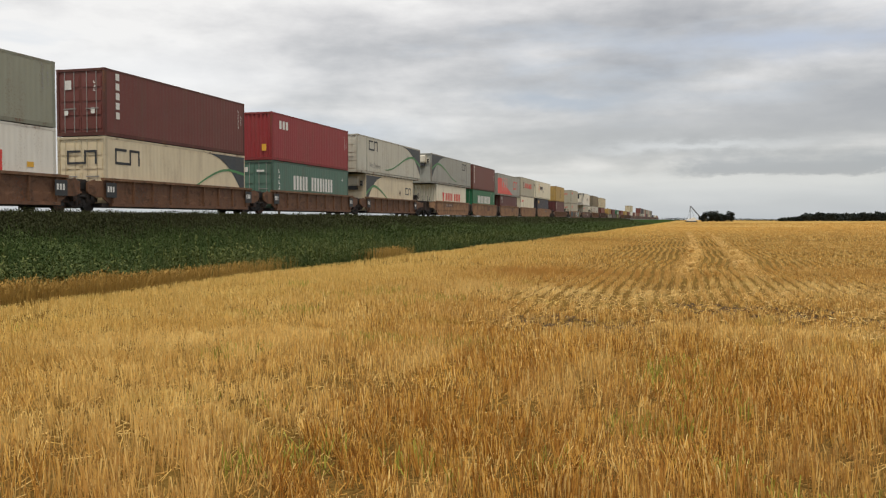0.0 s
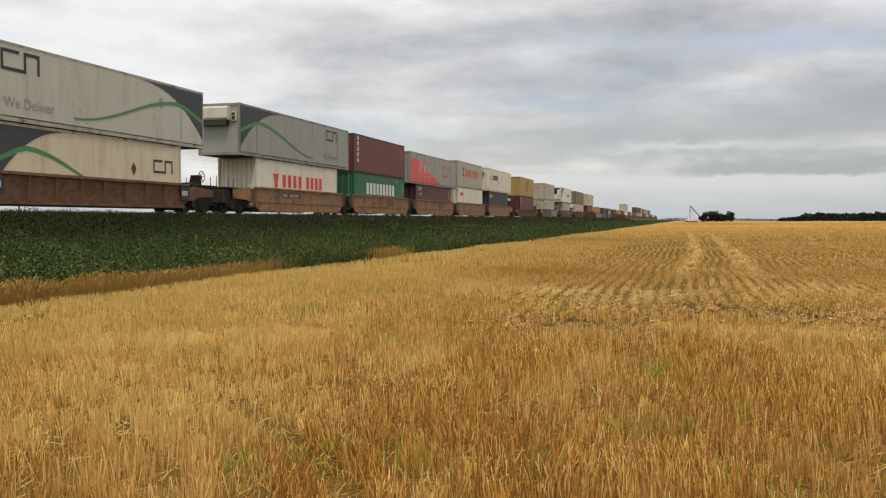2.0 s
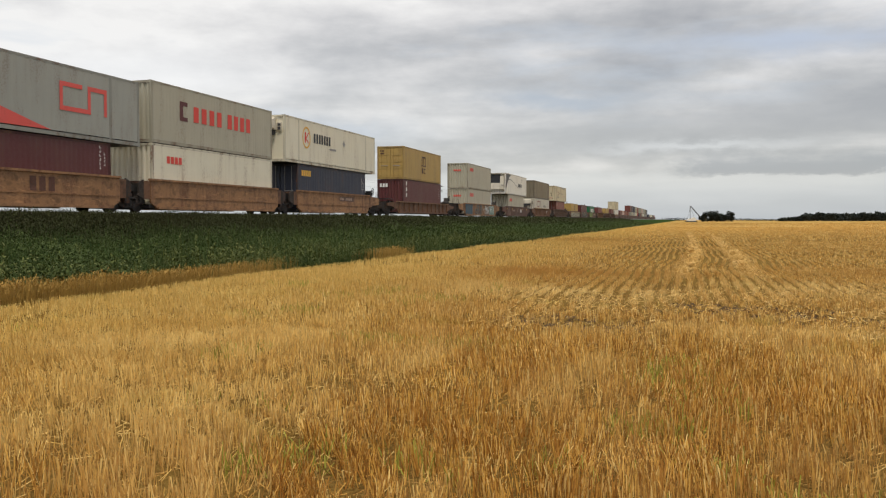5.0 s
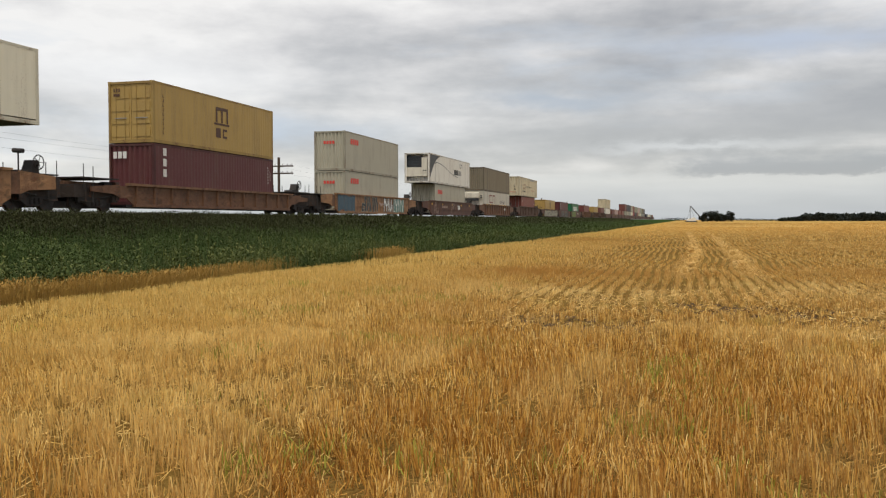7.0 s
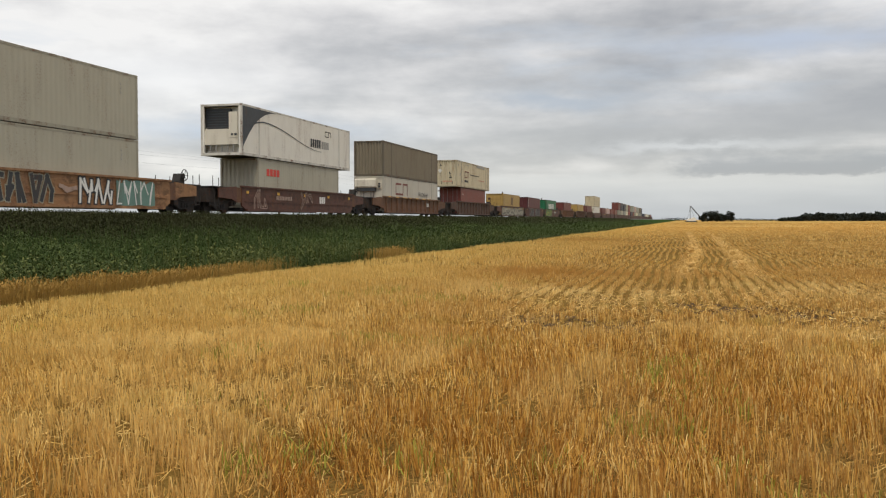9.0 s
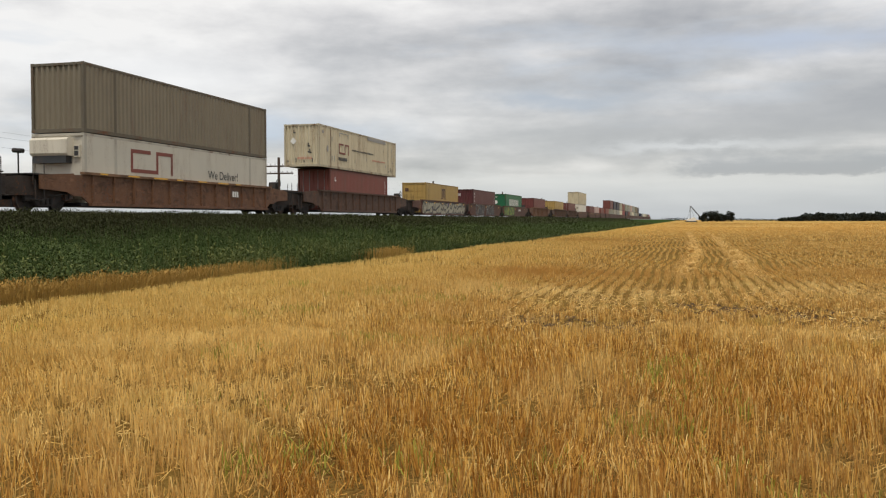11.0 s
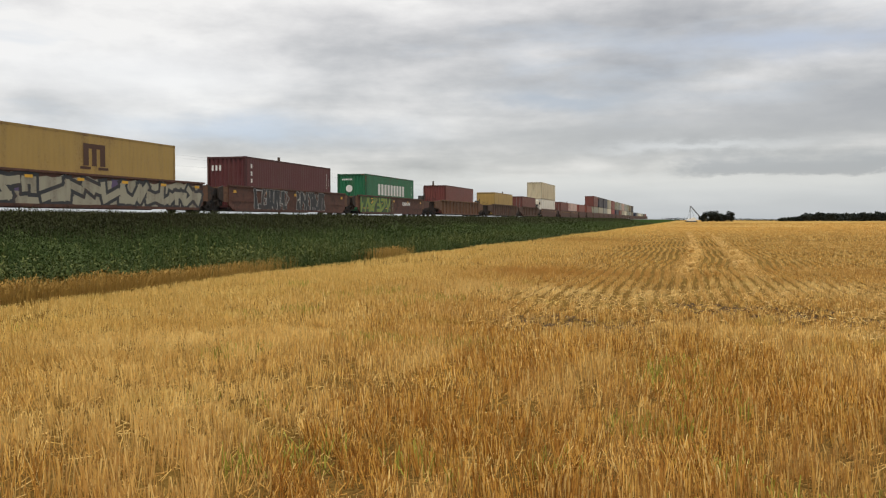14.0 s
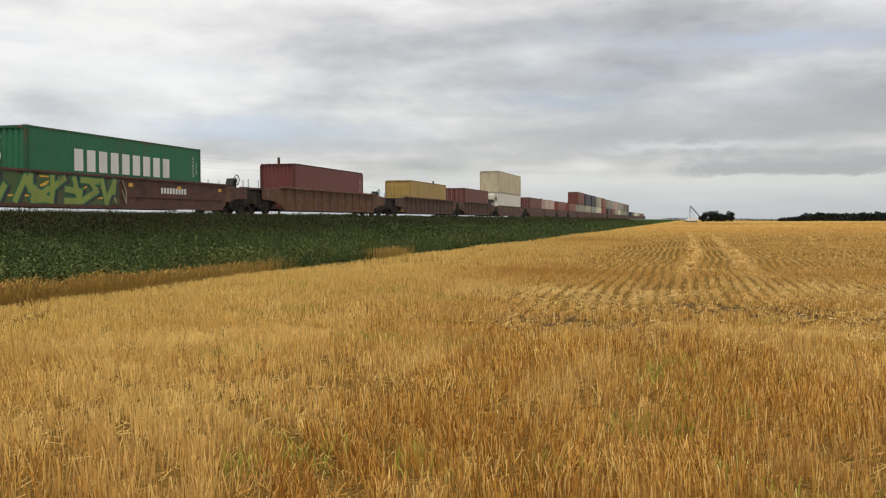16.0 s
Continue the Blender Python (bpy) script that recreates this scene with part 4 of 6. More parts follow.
# -- five tan cars --
FIVE = [94.05, 109.5, 125.1, 140.3, 156.05]
ENDS = [(9.95, 7.72), (7.73, 7.8), (7.8, 7.6), (7.6, 7.87), (7.88, 9.6)]
tans = []
for i, s in enumerate(FIVE):
    tans.append(well_car(s, 12.9, "smooth", TAN_CAR, TAN + " in a five-car set", ENDS[i][0], ENDS[i][1], i == 0, True))
    car = tans[-1]
    W = car["wide"]
    car["wide"] = 2.81
    if i in (0, 4):
        u = 3.3 if i == 0 else 6.9
        decal(car, [rect(u, 1.0, 2.75, 0.32)], BROWN_MARK, "number_plate_panel", "dark number panel")
        car["wide"] = 2.818
        decal(car, letters_bars(u + 0.15, 1.06, 0.2, 4, 0.25) + letters_bars(u + 1.15, 1.06, 0.2, 7, 0.3), PALE_RUST, "number_bars")
    if i in (1, 2):
        decal(car, letters_bars(7.5, 0.78, 0.56, 3), OXIDE_CAR, "name_marks")
    car["wide"] = W
s = FIVE[0]
c = container(s, HIGH, FT53, GREY, "long grey container with cooling unit, charcoal corner and ribbon", "cooler", "fine")
curved(c, True)
decal(c, open_square_mark(12.1, 1.85, 0.72), BLACK_MARK, "emblem", "black outlined emblem")
written(c, "We Deliver", 11.5, 0.62, 0.5, GREY_MARK)
c = container(s, LOW, FT40, IVORY, "ivory container with red name marks", "plain")
decal(c, letters_bars(3.48, 1.3, 0.78, 4, 0.37, 0.6) + letters_bars(6.95, 1.3, 0.78, 4, 0.3, 0.58), RED_MARK, "name_marks", "red letter-sized marks")
decal(c, [[(2.2, 2.1), (3.0, 2.1), (2.8, 1.6), (2.8, 1.25), (2.4, 1.25), (2.4, 1.6)]], RED_MARK, "emblem")
s = FIVE[1]
c = container(s, HIGH, FT40, MAROON, "maroon container stacked on a green one")
big_column(c, WHITE_MARK)
columns(c)
c = container(s, LOW, FT40, DEEP_GREEN, "deep green container with white block marks")
decal(c, letters_bars(2.67, 1.3, 0.9, 9, 0.25, 0.60), WHITE_MARK, "name_marks", "white letter-sized marks")
warn(c, 9.9, 2.45)
columns(c)
s = FIVE[2]
c = container(s, LOW + 2.591 + 0.025, FT53, GREY, "long grey container with a coral painted sweep", "plain", "fine")
n = 20
sweep = [[(0.15, 0.2), (10.3 * (k / n) + 0.15, 0.2), (10.3 * (k + 1) / n + 0.15, 0.2)] for k in range(n)]
edge = [(0.15 + 10.3 * k / n, 0.2 + 2.0 * (1 - (max(0.0, k / n - 0.25) / 0.75) ** 0.9 if k / n > 0.25 else 1.0) + 0.12 * math.sin(math.pi * min(1, k / n / 0.25))) for k in range(n + 1)]
decal(c, [[(edge[k][0], 0.2), (edge[k + 1][0], 0.2), edge[k + 1], edge[k]] for k in range(n)], CORAL, "sweep_panel", "coral sweep")
W = c["wide"]
c["wide"] = W + 0.008
for k in range(3):
    ring = [(3.2 + k * 1.45 + 0.62 * math.cos(2 * math.pi * i / 16), 1.55 + 0.9 * math.sin(2 * math.pi * i / 16)) for i in range(16)]
    inner = [(3.2 + k * 1.45 + 0.5 * math.cos(2 * math.pi * i / 16), 1.55 + 0.76 * math.sin(2 * math.pi * i / 16)) for i in range(16)]
    decal(c, [[ring[i], ring[(i + 1) % 16], inner[(i + 1) % 16], inner[i]] for i in range(16)], PALE_CORAL, "oval_mark")
    c["wide"] = W + 0.012
    decal(c, [rect(2.92 + k * 1.45, 1.15, 0.55, 0.8)], PINK, "pictogram")
    c["wide"] = W + 0.008
decal(c, open_square_mark(10.95, 1.05, 1.15), CORAL, "emblem", "coral outlined emblem")
c["wide"] = W
c = container(s, LOW, FT40, PLUM, "plum container in a tan well car", "doors", high=2.591)
decal(c, [rect(0.75, 2.05, 1.0, 0.35), [(0.75, 1.65), (1.75, 1.95), (1.75, 1.65)]], GREY_MARK, "name_marks")
columns(c)
s = FIVE[3]
c = container(s, HIGH, FT40, PALE, "pale grey container with red name marks", "plain")
decal(c, letters_bars(3.6, 1.3, 0.78, 4, 0.37, 0.6) + letters_bars(6.97, 1.3, 0.78, 4, 0.3, 0.58), RED_MARK, "name_marks", "red letter-sized marks")
decal(c, [rect(2.35, 1.25, 0.3, 0.95), rect(2.65, 1.25, 0.4, 0.2), rect(2.65, 2.0, 0.4, 0.2)], PLUM, "emblem")
c = container(s, LOW, FT40, IVORY, "ivory container with small red marks", "plain")
decal(c, letters_bars(1.2, 2.0, 0.34, 4, 0.2, 0.8), RED_MARK, "name_marks")
s = FIVE[4]
c = container(s, HIGH, FT53, IVORY, "long ivory container with a ringed emblem and dark marks", "cooler", "fine")
ring = [(3.2 + 0.62 * math.cos(2 * math.pi * i / 20), 1.75 + 0.72 * math.sin(2 * math.pi * i / 20)) for i in range(20)]
inner = [(3.2 + 0.52 * math.cos(2 * math.pi * i / 20), 1.75 + 0.60 * math.sin(2 * math.pi * i / 20)) for i in range(20)]
decal(c, [[ring[i], ring[(i + 1) % 20], inner[(i + 1) % 20], inner[i]] for i in range(20)], YELLOW_TAG, "emblem_ring")
decal(c, [rect(2.95, 1.4, 0.17, 0.7), [(3.12, 1.75), (3.5, 2.1), (3.62, 2.1), (3.2, 1.7)], [(3.12, 1.75), (3.6, 1.4), (3.45, 1.4), (3.1, 1.65)]], RED_MARK, "emblem")
decal(c, letters_bars(4.35, 1.5, 0.62, 7, 0.2, 0.48), BLACK_MARK, "name_marks", "black letter-sized marks")
decal(c, [[(9.4, 1.85), (9.65, 1.6), (9.9, 1.85), (9.65, 2.1)], rect(7.0, 1.2, 1.2, 0.14)], GREY_MARK, "placard")
c = container(s, LOW, FT40, NAVY, "navy container with small yellow marks", "doors")
decal(c, letters_bars(0.6, 2.15, 0.38, 5, 0.16), YELLOW_TAG, "name_marks")
columns(c)

# -- single cars with long wells --
s = 177.73
well_car(s, 16.6, "ribbed", BROWN_CAR, EIGHT + " with a yellow and a plum container", 11.7, 11.7, sill=1.2)
c = container(s, HIGH, FT40, YELLOW, "ochre yellow container with doors stacked on a plum one")
decal(c, [rect(5.6, 1.55, 0.16, 0.7), rect(5.6, 2.2, 1.25, 0.16), rect(6.15, 1.55, 0.16, 0.7), rect(6.7, 1.55, 0.16, 0.7), rect(5.4, 1.42, 1.6, 0.1), rect(5.6, 0.75, 0.5, 0.5), rect(6.3, 0.75, 0.45, 0.12), rect(6.3, 1.12, 0.45, 0.12), rect(6.3, 0.85, 0.12, 0.3)], BROWN_MARK, "emblem", "dark brown block emblem")
decal(c, column_bars(0.75, 2.4, 0.16, 9), BROWN_MARK, "code_marks")
decal_end(c, [rect(0.3, 2.2, 0.35, 0.12), rect(0.3, 2.4, 0.08, 0.18), rect(0.44, 2.4, 0.08, 0.18), rect(0.57, 2.4, 0.08, 0.18)], BROWN_MARK, "emblem")
c = container(s, LOW, FT40, PLUM, "plum container with white marks", "plain")
decal(c, [rect(0.75, 2.35 - i * 0.5, 0.28, 0.36) for i in range(3)], WHITE_MARK, "name_marks")
columns(c)
decal_end(c, letters_bars(0.25, 2.2, 0.32, 3, 0.2), WHITE_MARK, "name_marks")

s = 201.4
car = well_car(s, 16.6, "smooth", TAN_CAR, "tan well car covered in sprayed graffiti", 11.9, 11.7)
tagging(car, 0.3, 3.6, 0.3, 1.48, BLUE_MARK, FADED_BLUE, 3, 0.7, 0.10, 0.10, ground=BLUE_MARK)
tagging(car, 5.0, 8.9, 0.26, 1.46, BLACK_MARK, SILVER_MARK, 5, 0.55, 0.19, 0.08)
tagging(car, 8.9, 10.0, 0.75, 1.15, PALE_RUST, PALE_RUST, 16, 0.5, 0.12, 0.04)
tagging(car, 10.0, 12.5, 0.26, 1.46, WHITE_MARK, BLACK_MARK, 6, 0.5, 0.12, 0.13)
tagging(car, 12.5, 15.3, 0.3, 1.42, WHITE_MARK, TEAL_MARK, 7, 0.6, 0.07, 0.05, ground=TEAL_MARK)
for base, words in ((HIGH, "pale grey container with small red marks on its twin"), (LOW, "pale grey container with small red marks under its twin")):
    c = container(s, base, FT40, PALE, words, "plain")
    decal(c, letters_bars(1.1, 2.0, 0.40, 4, 0.2, 0.85), RED_MARK, "name_marks")
    decal(c, column_bars(10.9, 2.5, 0.14, 3), GREY_MARK, "code_marks")
    decal_end(c, letters_bars(0.75, 1.95, 0.22, 4, 0.25, 0.8), RED_MARK, "name_marks")

s = 225.0
car = well_car(s, 16.6, "smooth", OXIDE_CAR, "oxide red well car with white scrawls", 11.8, 11.6)
tagging(car, 1.3, 3.4, 0.3, 1.46, OXIDE_CAR, PALE_RUST, 9, 0.6, 0.07, 0.10)
tagging(car, 7.6, 9.8, 0.35, 1.42, OXIDE_CAR, PALE_RUST, 10, 0.6, 0.08, 0.10)
W = car["wide"]
car["wide"] = 2.81
decal(car, letters_bars(4.2, 0.85, 0.24, 10, 0.3), PALE_RUST, "number_bars")
decal(car, letters_bars(10.6, 0.75, 0.45, 3, 0.1), WHITE_MARK, "name_marks")
car["wide"] = W
c = container(s, HIGH, FT53, WHITE, "long white refrigerated container with exposed cooling machine", "open_cooler", "flat")
fan, ribs = curve_panel(FT53, 2.896, True, 0.4)
decal(c, [[(u * 0.8 + 0.02, h) for u, h in p] for p in fan], NAVY_MARK, "corner_panel", "charcoal corner panel")
c["wide"] += 0.008
decal(c, [[(u * 1.12, h * 0.75 + 0.6) for u, h in p] for p in ribs], NAVY_MARK, "ribbon", "thin dark ribbon stripe")
c["wide"] -= 0.008
decal(c, open_square_mark(11.6, 2.05, 0.4), BLACK_MARK, "emblem")
decal(c, letters_bars(9.2, 1.2, 0.55, 5, 0.12, 0.5), BLACK_MARK, "name_marks")
decal(c, letters_bars(11.0, 1.2, 0.5, 4, 0.14, 0.5), GREY_MARK, "name_marks")
c = container(s, LOW, FT40, PALE, "pale grey container with small red marks", "plain")
decal(c, letters_bars(1.1, 1.9, 0.42, 4, 0.2, 0.85), RED_MARK, "name_marks")

s = 248.6
car = well_car(s, 16.6, "ribbed", BROWN_CAR, EIGHT + " with worn yellow sill edges", 11.6, 12.1, sill=1.54)
decal(car, letters_bars(12.0, 0.9, 0.3, 3, 0.15), WHITE_MARK, "name_marks")
decal(car, [rect(1.0 + 1.9 * k, 1.56, 0.5 + 0.3 * (k % 3), 0.06) for k in range(7)], YELLOW_TAG, "number_bars", "worn yellow edge paint")
c = container(s, HIGH, FT53, TAUPE, "long taupe ribbed container on a white one", "plain", "deep")
c = container(s, LOW, FT53, CHALK, "long chalk-white container with a rust-red emblem", "cooler", "flat")
decal(c, open_square_mark(3.1, 1.42, 1.05, 1.7), RUST, "emblem", "outlined emblem")
written(c, "We Deliver!", 9.6, 1.42, 0.62, BLACK_MARK)

s = 272.4
well_car(s, 16.6, "ribbed", DARK_CAR, "dark ribbed well car with a rust-red container", 12.1, 11.8)
c = container(s, HIGH, FT53, OLD_CREAM, "long stained cream container with red emblem", "plain", "deep")
decal(c, open_square_mark(3.5, 1.1, 0.75), RUST, "emblem", "faded red outlined emblem")
decal(c, letters_bars(3.4, 0.62, 0.25, 9, 0.12) + letters_bars(6.0, 1.48, 0.12, 44, 0.25, 0.62), BLACK_MARK, "code_marks")
decal(c, column_bars(15.0, 2.45, 0.3, 2) + column_bars(15.1, 1.5, 0.3, 1), GREY_MARK, "code_marks")
decal(c, [rect(9.3, 2.56, 4.2, 0.26)], GREY_MARK, "painted_band", "grey painted-over band")
decal(c, [rect(14.3 + 0.37 * k % 1.1, 0.36 + 0.07 * (k % 2), 0.05 + 0.03 * (k % 3), 0.1 + 0.09 * (k * 2 % 3)) for k in range(6)], BLACK_MARK, "scuff")
decal(c, letters_bars(10.3, 1.0, 0.12, 30, 0.25, 0.62), FADED_CORAL, "code_marks")
decal(c, [rect(3.6, 2.55, 1.7, 0.06), rect(3.6, 2.3, 0.1, 0.25), rect(5.2, 2.3, 0.1, 0.25)], GREY_MARK, "emblem_trace")
decal_end(c, column_bars(1.75, 1.75, 0.3, 2) + column_bars(0.7, 2.6, 0.25, 1), BLACK_MARK, "code_marks")
decal_end(c, [[(0.45, 1.75), (0.7, 2.0), (0.95, 1.75), (0.7, 1.5)]], WHITE_MARK, "diamond_sticker", "white diamond sticker")
decal_end(c, letters_bars(1.0, 0.5, 0.16, 8, 0.3, 0.55), FADED_CORAL, "code_marks")
decal_end(c, column_bars(1.9, 1.2, 0.22, 1) + [rect(0.25 + 0.6 * q, 0.3, 0.07, 0.16 + 0.12 * (q % 2)) for q in range(4)], BLACK_MARK, "scuff")
decal(c, [rect(1.93, 0.3, 0.05, 2.45), rect(14.15, 0.3, 0.05, 2.45)], BROWN_MARK, "seam_line")
decal(c, [rect(1.3, 1.1, 0.28, 0.42), rect(0.5, 2.3, 0.3, 0.2), rect(2.15, 0.55, 0.16, 0.3), rect(2.6, 0.5, 0.09, 0.42), rect(2.2, 1.9, 0.1, 0.32), rect(6.6, 0.66, 0.06, 0.2), rect(9.0, 0.9, 0.05, 0.24), rect(11.2, 0.62, 0.06, 0.26), rect(13.4, 0.66, 0.12, 0.2), rect(13.0, 1.9, 0.08, 0.22)], GREY_MARK, "scuff")
c = container(s, LOW, FT40, RUST, "rust-red container under a longer cream one")
decal(c, column_bars(0.9, 2.5, 0.35, 1), WHITE_MARK, "name_marks")
columns(c)

# -- graffiti set of three --
TRIO = [295.9, 315.1, 334.4]
car = well_car(TRIO[0], 16.6, "smooth", OXIDE_CAR, "oxide red well car with large silver graffiti", 11.7, 9.6, True, True)
tagging(car, 0.35, 16.2, 0.22, 1.46, SILVER_MARK, BLACK_MARK, 21, 1.1, 0.30, 0.30, ground=SILVER_MARK)
for u in (3.4, 9.2, 13.4):
    tagging(car, u, u + 1.3, 0.7, 1.42, PURPLE_MARK, BLACK_MARK, int(u * 10), 0.7, 0.2, 0.08)
decal(car, [rect(1.2 + 2.9 * k, 1.25, 0.42, 0.12) for k in range(6)], YELLOW_TAG, "reflector")
c = container(TRIO[0], LOW, FT40, YELLOW, "ochre yellow container alone in a graffiti-covered car")
decal(c, [rect(5.5, 1.55, 0.34, 0.72), rect(5.5, 2.27, 1.4, 0.2), rect(6.04, 1.55, 0.3, 0.72), rect(6.56, 1.55, 0.34, 0.72), rect(5.3, 1.4, 0.66, 0.11), rect(6.44, 1.4, 0.66, 0.11)], BROWN_MARK, "emblem")
decal(c, column_bars(0.75, 2.4, 0.16, 5), BROWN_MARK, "code_marks")
decal_end(c, [rect(0.3, 2.05, 0.35, 0.3)], BROWN_MARK, "emblem")
car = well_car(TRIO[1], 16.6, "smooth", OXIDE_CAR, "oxide red well car with white scrawled graffiti", 9.6, 9.65, False, True)
tagging(car, 2.8, 7.4, 0.24, 1.47, BLACK_MARK, PALE_GREY_MARK, 31, 0.62, 0.25, 0.07)
tagging(car, 2.9, 7.3, 0.4, 1.45, PALE_GREY_MARK, BLACK_MARK, 33, 0.9, 0.05, 0.05)
tagging(car, 8.4, 13.0, 0.24, 1.47, BLACK_MARK, PALE_GREY_MARK, 32, 0.62, 0.25, 0.07)
tagging(car, 8.5, 12.9, 0.4, 1.45, PALE_GREY_MARK, BLACK_MARK, 34, 0.9, 0.05, 0.05)
c = container(TRIO[1], LOW, FT40, PLUM, "plum container alone in a graffiti-covered car", "plain")
decal(c, [rect(0.6, 2.25 - i * 0.42, 0.2, 0.24) for i in range(4)], WHITE_MARK, "name_marks")
columns(c)
decal_end(c, letters_bars(0.3, 2.1, 0.3, 3, 0.4, 0.4), WHITE_MARK, "name_marks")
car = well_car(TRIO[2], 16.6, "smooth", OXIDE_CAR, "oxide red well car with lime and green graffiti", 9.65, 11.6, False, True)
tagging(car, 0.3, 7.4, 0.24, 1.47, LIME_MARK, DEEP_GREEN, 41, 1.0, 0.24, 0.12, ground=MOSS_MARK, shade=BLACK_MARK)
tagging(car, 0.8, 7.6, 0.5, 1.4, YELLOW_TAG, BROWN_MARK, 44, 1.9, 0.07, 0.05)
tagging(car, 6.9, 8.3, 0.35, 1.44, PALE_RUST, MOSS_MARK, 42, 0.7, 0.06, 0.06)
W = car["wide"]
car["wide"] = 2.81
decal(car, letters_bars(10.6, 0.9, 0.28, 9, 0.25), WHITE_MARK, "number_bars")
car["wide"] = W
c = container(TRIO[2], LOW, FT40, DEEP_GREEN, "deep green container with white block marks", "plain")
decal(c, letters_bars(2.65, 1.3, 0.9, 9, 0.26, 0.60), WHITE_MARK, "name_marks", "white letter-sized marks")
columns(c)
ring = [(1.0 + 0.28 * math.cos(2 * math.pi * i / 16), 1.75 + 0.28 * math.sin(2 * math.pi * i / 16)) for i in range(16)]
decal_end(c, [ring], WHITE_MARK, "emblem", "round white emblem")
decal_end(c, letters_bars(0.4, 2.4, 0.12, 8, 0.3), WHITE_MARK, "code_marks")

ROLLING = len(SPINNING)

# -- cars farther back --
BACK = [
    (357.7, 16.6, "ribbed", BROWN_CAR, [(LOW, FT40, BRICK, "plain")]),
    (381.9, 16.6, "ribbed", DARK_CAR, [(LOW, FT40, YELLOW, "doors")]),
    (402.0, 14.0, "ribbed", DARK_CAR, [(LOW, FT40, MAROON, "doors")]),
    (422.2, 16.6, "smooth", OXIDE_CAR, [(LOW, FT53, WHITE, "cooler"), (HIGH, FT53, OLD_CREAM, "plain")]),
    (444.7, 14.0, "smooth", OXIDE_CAR, [(LOW, FT40, MAROON, "doors")]),
    (460.0, 12.9, "smooth", OXIDE_CAR, [(LOW, FT40, PINK, "plain")]),
    (476.4, 12.9, "smooth", OXIDE_CAR, [(LOW, FT40, RUST, "plain")]),
    (493.5, 12.9, "smooth", OXIDE_CAR, [(LOW, FT40, RUST, "plain")]),
]
HUES = [(SAGE, MAROON), (PALE, NAVY), (GREY, NAVY), (IVORY, PALE), (RED, RUST), (NAVY, SAGE), (RUST, GREY), (PALE, PINK), (IVORY, GREY), (SAGE, SAGE), (GREY, TAUPE), (TAUPE, NAVY)]
s = 511.0
for i in range(12):
    lo, hi = HUES[i]
    BACK.append((s, 12.9 if i % 5 else 16.6, "smooth", OXIDE_CAR, [(LOW, FT40, lo, "plain"), (HIGH, FT40, hi, "doors" if i % 2 else "plain")]))
    s += 15.6 if i % 5 < 4 else 20.0
for i in range(10):
    BACK.append((s, 12.9, "smooth", OXIDE_CAR, [(LOW, FT40, HUES[(i * 5) % 12][0], "plain")] if i % 3 else []))
    s += 17.0
NAMES = {BRICK: "brick-red", MAROON: "maroon", PLUM: "plum", RED: "red", RUST: "rust-red", SAGE: "sage grey", PALE: "pale grey", GREY: "grey", NAVY: "navy", IVORY: "ivory", PINK: "faded pink", TAUPE: "taupe", WHITE: "white", OLD_CREAM: "stained cream", YELLOW: "ochre yellow"}
for i, (s, well, style, mat, boxes) in enumerate(BACK):
    before = (s - BACK[i - 1][0]) / 2 if i else 11.7
    after = (BACK[i + 1][0] - s) / 2 if i + 1 < len(BACK) else 9.0
    near = 1 if i < 6 else 0
    shared = before - well / 2 < 2.4
    well_car(s, well, style, mat, "oxide red well car far back in the train" if mat is OXIDE_CAR else "dark ribbed well car far back in the train", before, after, not shared, True, near)
    for base, length, hue, ends in boxes:
        words = NAMES[hue] + (" container stacked on another far back in the train" if base == HIGH else " container standing in a well car far back")
        c = container(s, base, length, hue, words, ends, "ribbed" if near else "flat", detail=near)
        if near:
            columns(c)

# ---- plants ----
FWD = (-math.sin(radians(15.607)), math.cos(radians(15.607)))


def blades(x, y, z, h, w, lean, rng):
    """Upright narrow blades at the points given, each turned and leaning its own way."""
    n = len(x)
    yaw = rng.uniform(0, 2 * np.pi, n)
    la, lm = rng.uniform(0, 2 * np.pi, n), np.abs(rng.normal(0, lean, n))
    hx, hy = np.cos(yaw) * w / 2, np.sin(yaw) * w / 2
    tx, ty = x + np.cos(la) * lm * h, y + np.sin(la) * lm * h
    tz = z + h * np.sqrt(np.clip(1 - lm ** 2, 0.1, 1))
    k = 0.7
    return np.stack([np.stack([x - hx, y - hy, z], -1), np.stack([x + hx, y + hy, z], -1), np.stack([tx + hx * k, ty + hy * k, tz], -1), np.stack([tx - hx * k, ty - hy * k, tz], -1)], 1)


def value_noise(x, y, scale, seed):
    """Smooth noise between 0 and 1 at many points at once."""
    rng = np.random.default_rng(seed)
    g = rng.random((128, 128))
    u, v = x * scale + 500, y * scale + 500
    i, j = np.floor(u).astype(int), np.floor(v).astype(int)
    a, b = u - i, v - j
    a, b = a * a * (3 - 2 * a), b * b * (3 - 2 * b)
    i, j = i % 127, j % 127
    return (g[i, j] * (1 - a) + g[i + 1, j] * a) * (1 - b) + (g[i, j + 1] * (1 - a) + g[i + 1, j + 1] * a) * b


def hollow(x, y):
    """The bare damp hollow that runs across the field, 1 at its middle."""
    h = np.zeros_like(x)
    for cx, cy, sx, sy in ((-1.8, 12.9, 1.5, 1.4), (0.5, 15.9, 1.2, 0.9), (1.9, 15.0, 1.1, 1.3), (3.0, 13.6, 1.1, 1.5), (4.6, 12.6, 1.4, 1.3)):
        h = np.maximum(h, np.exp(-((x - cx) / sx) ** 2 - ((y - cy) / sy) ** 2))
    return h * np.clip(value_noise(x, y, 2.6, 8) * 1.9 - 0.1, 0, 1)


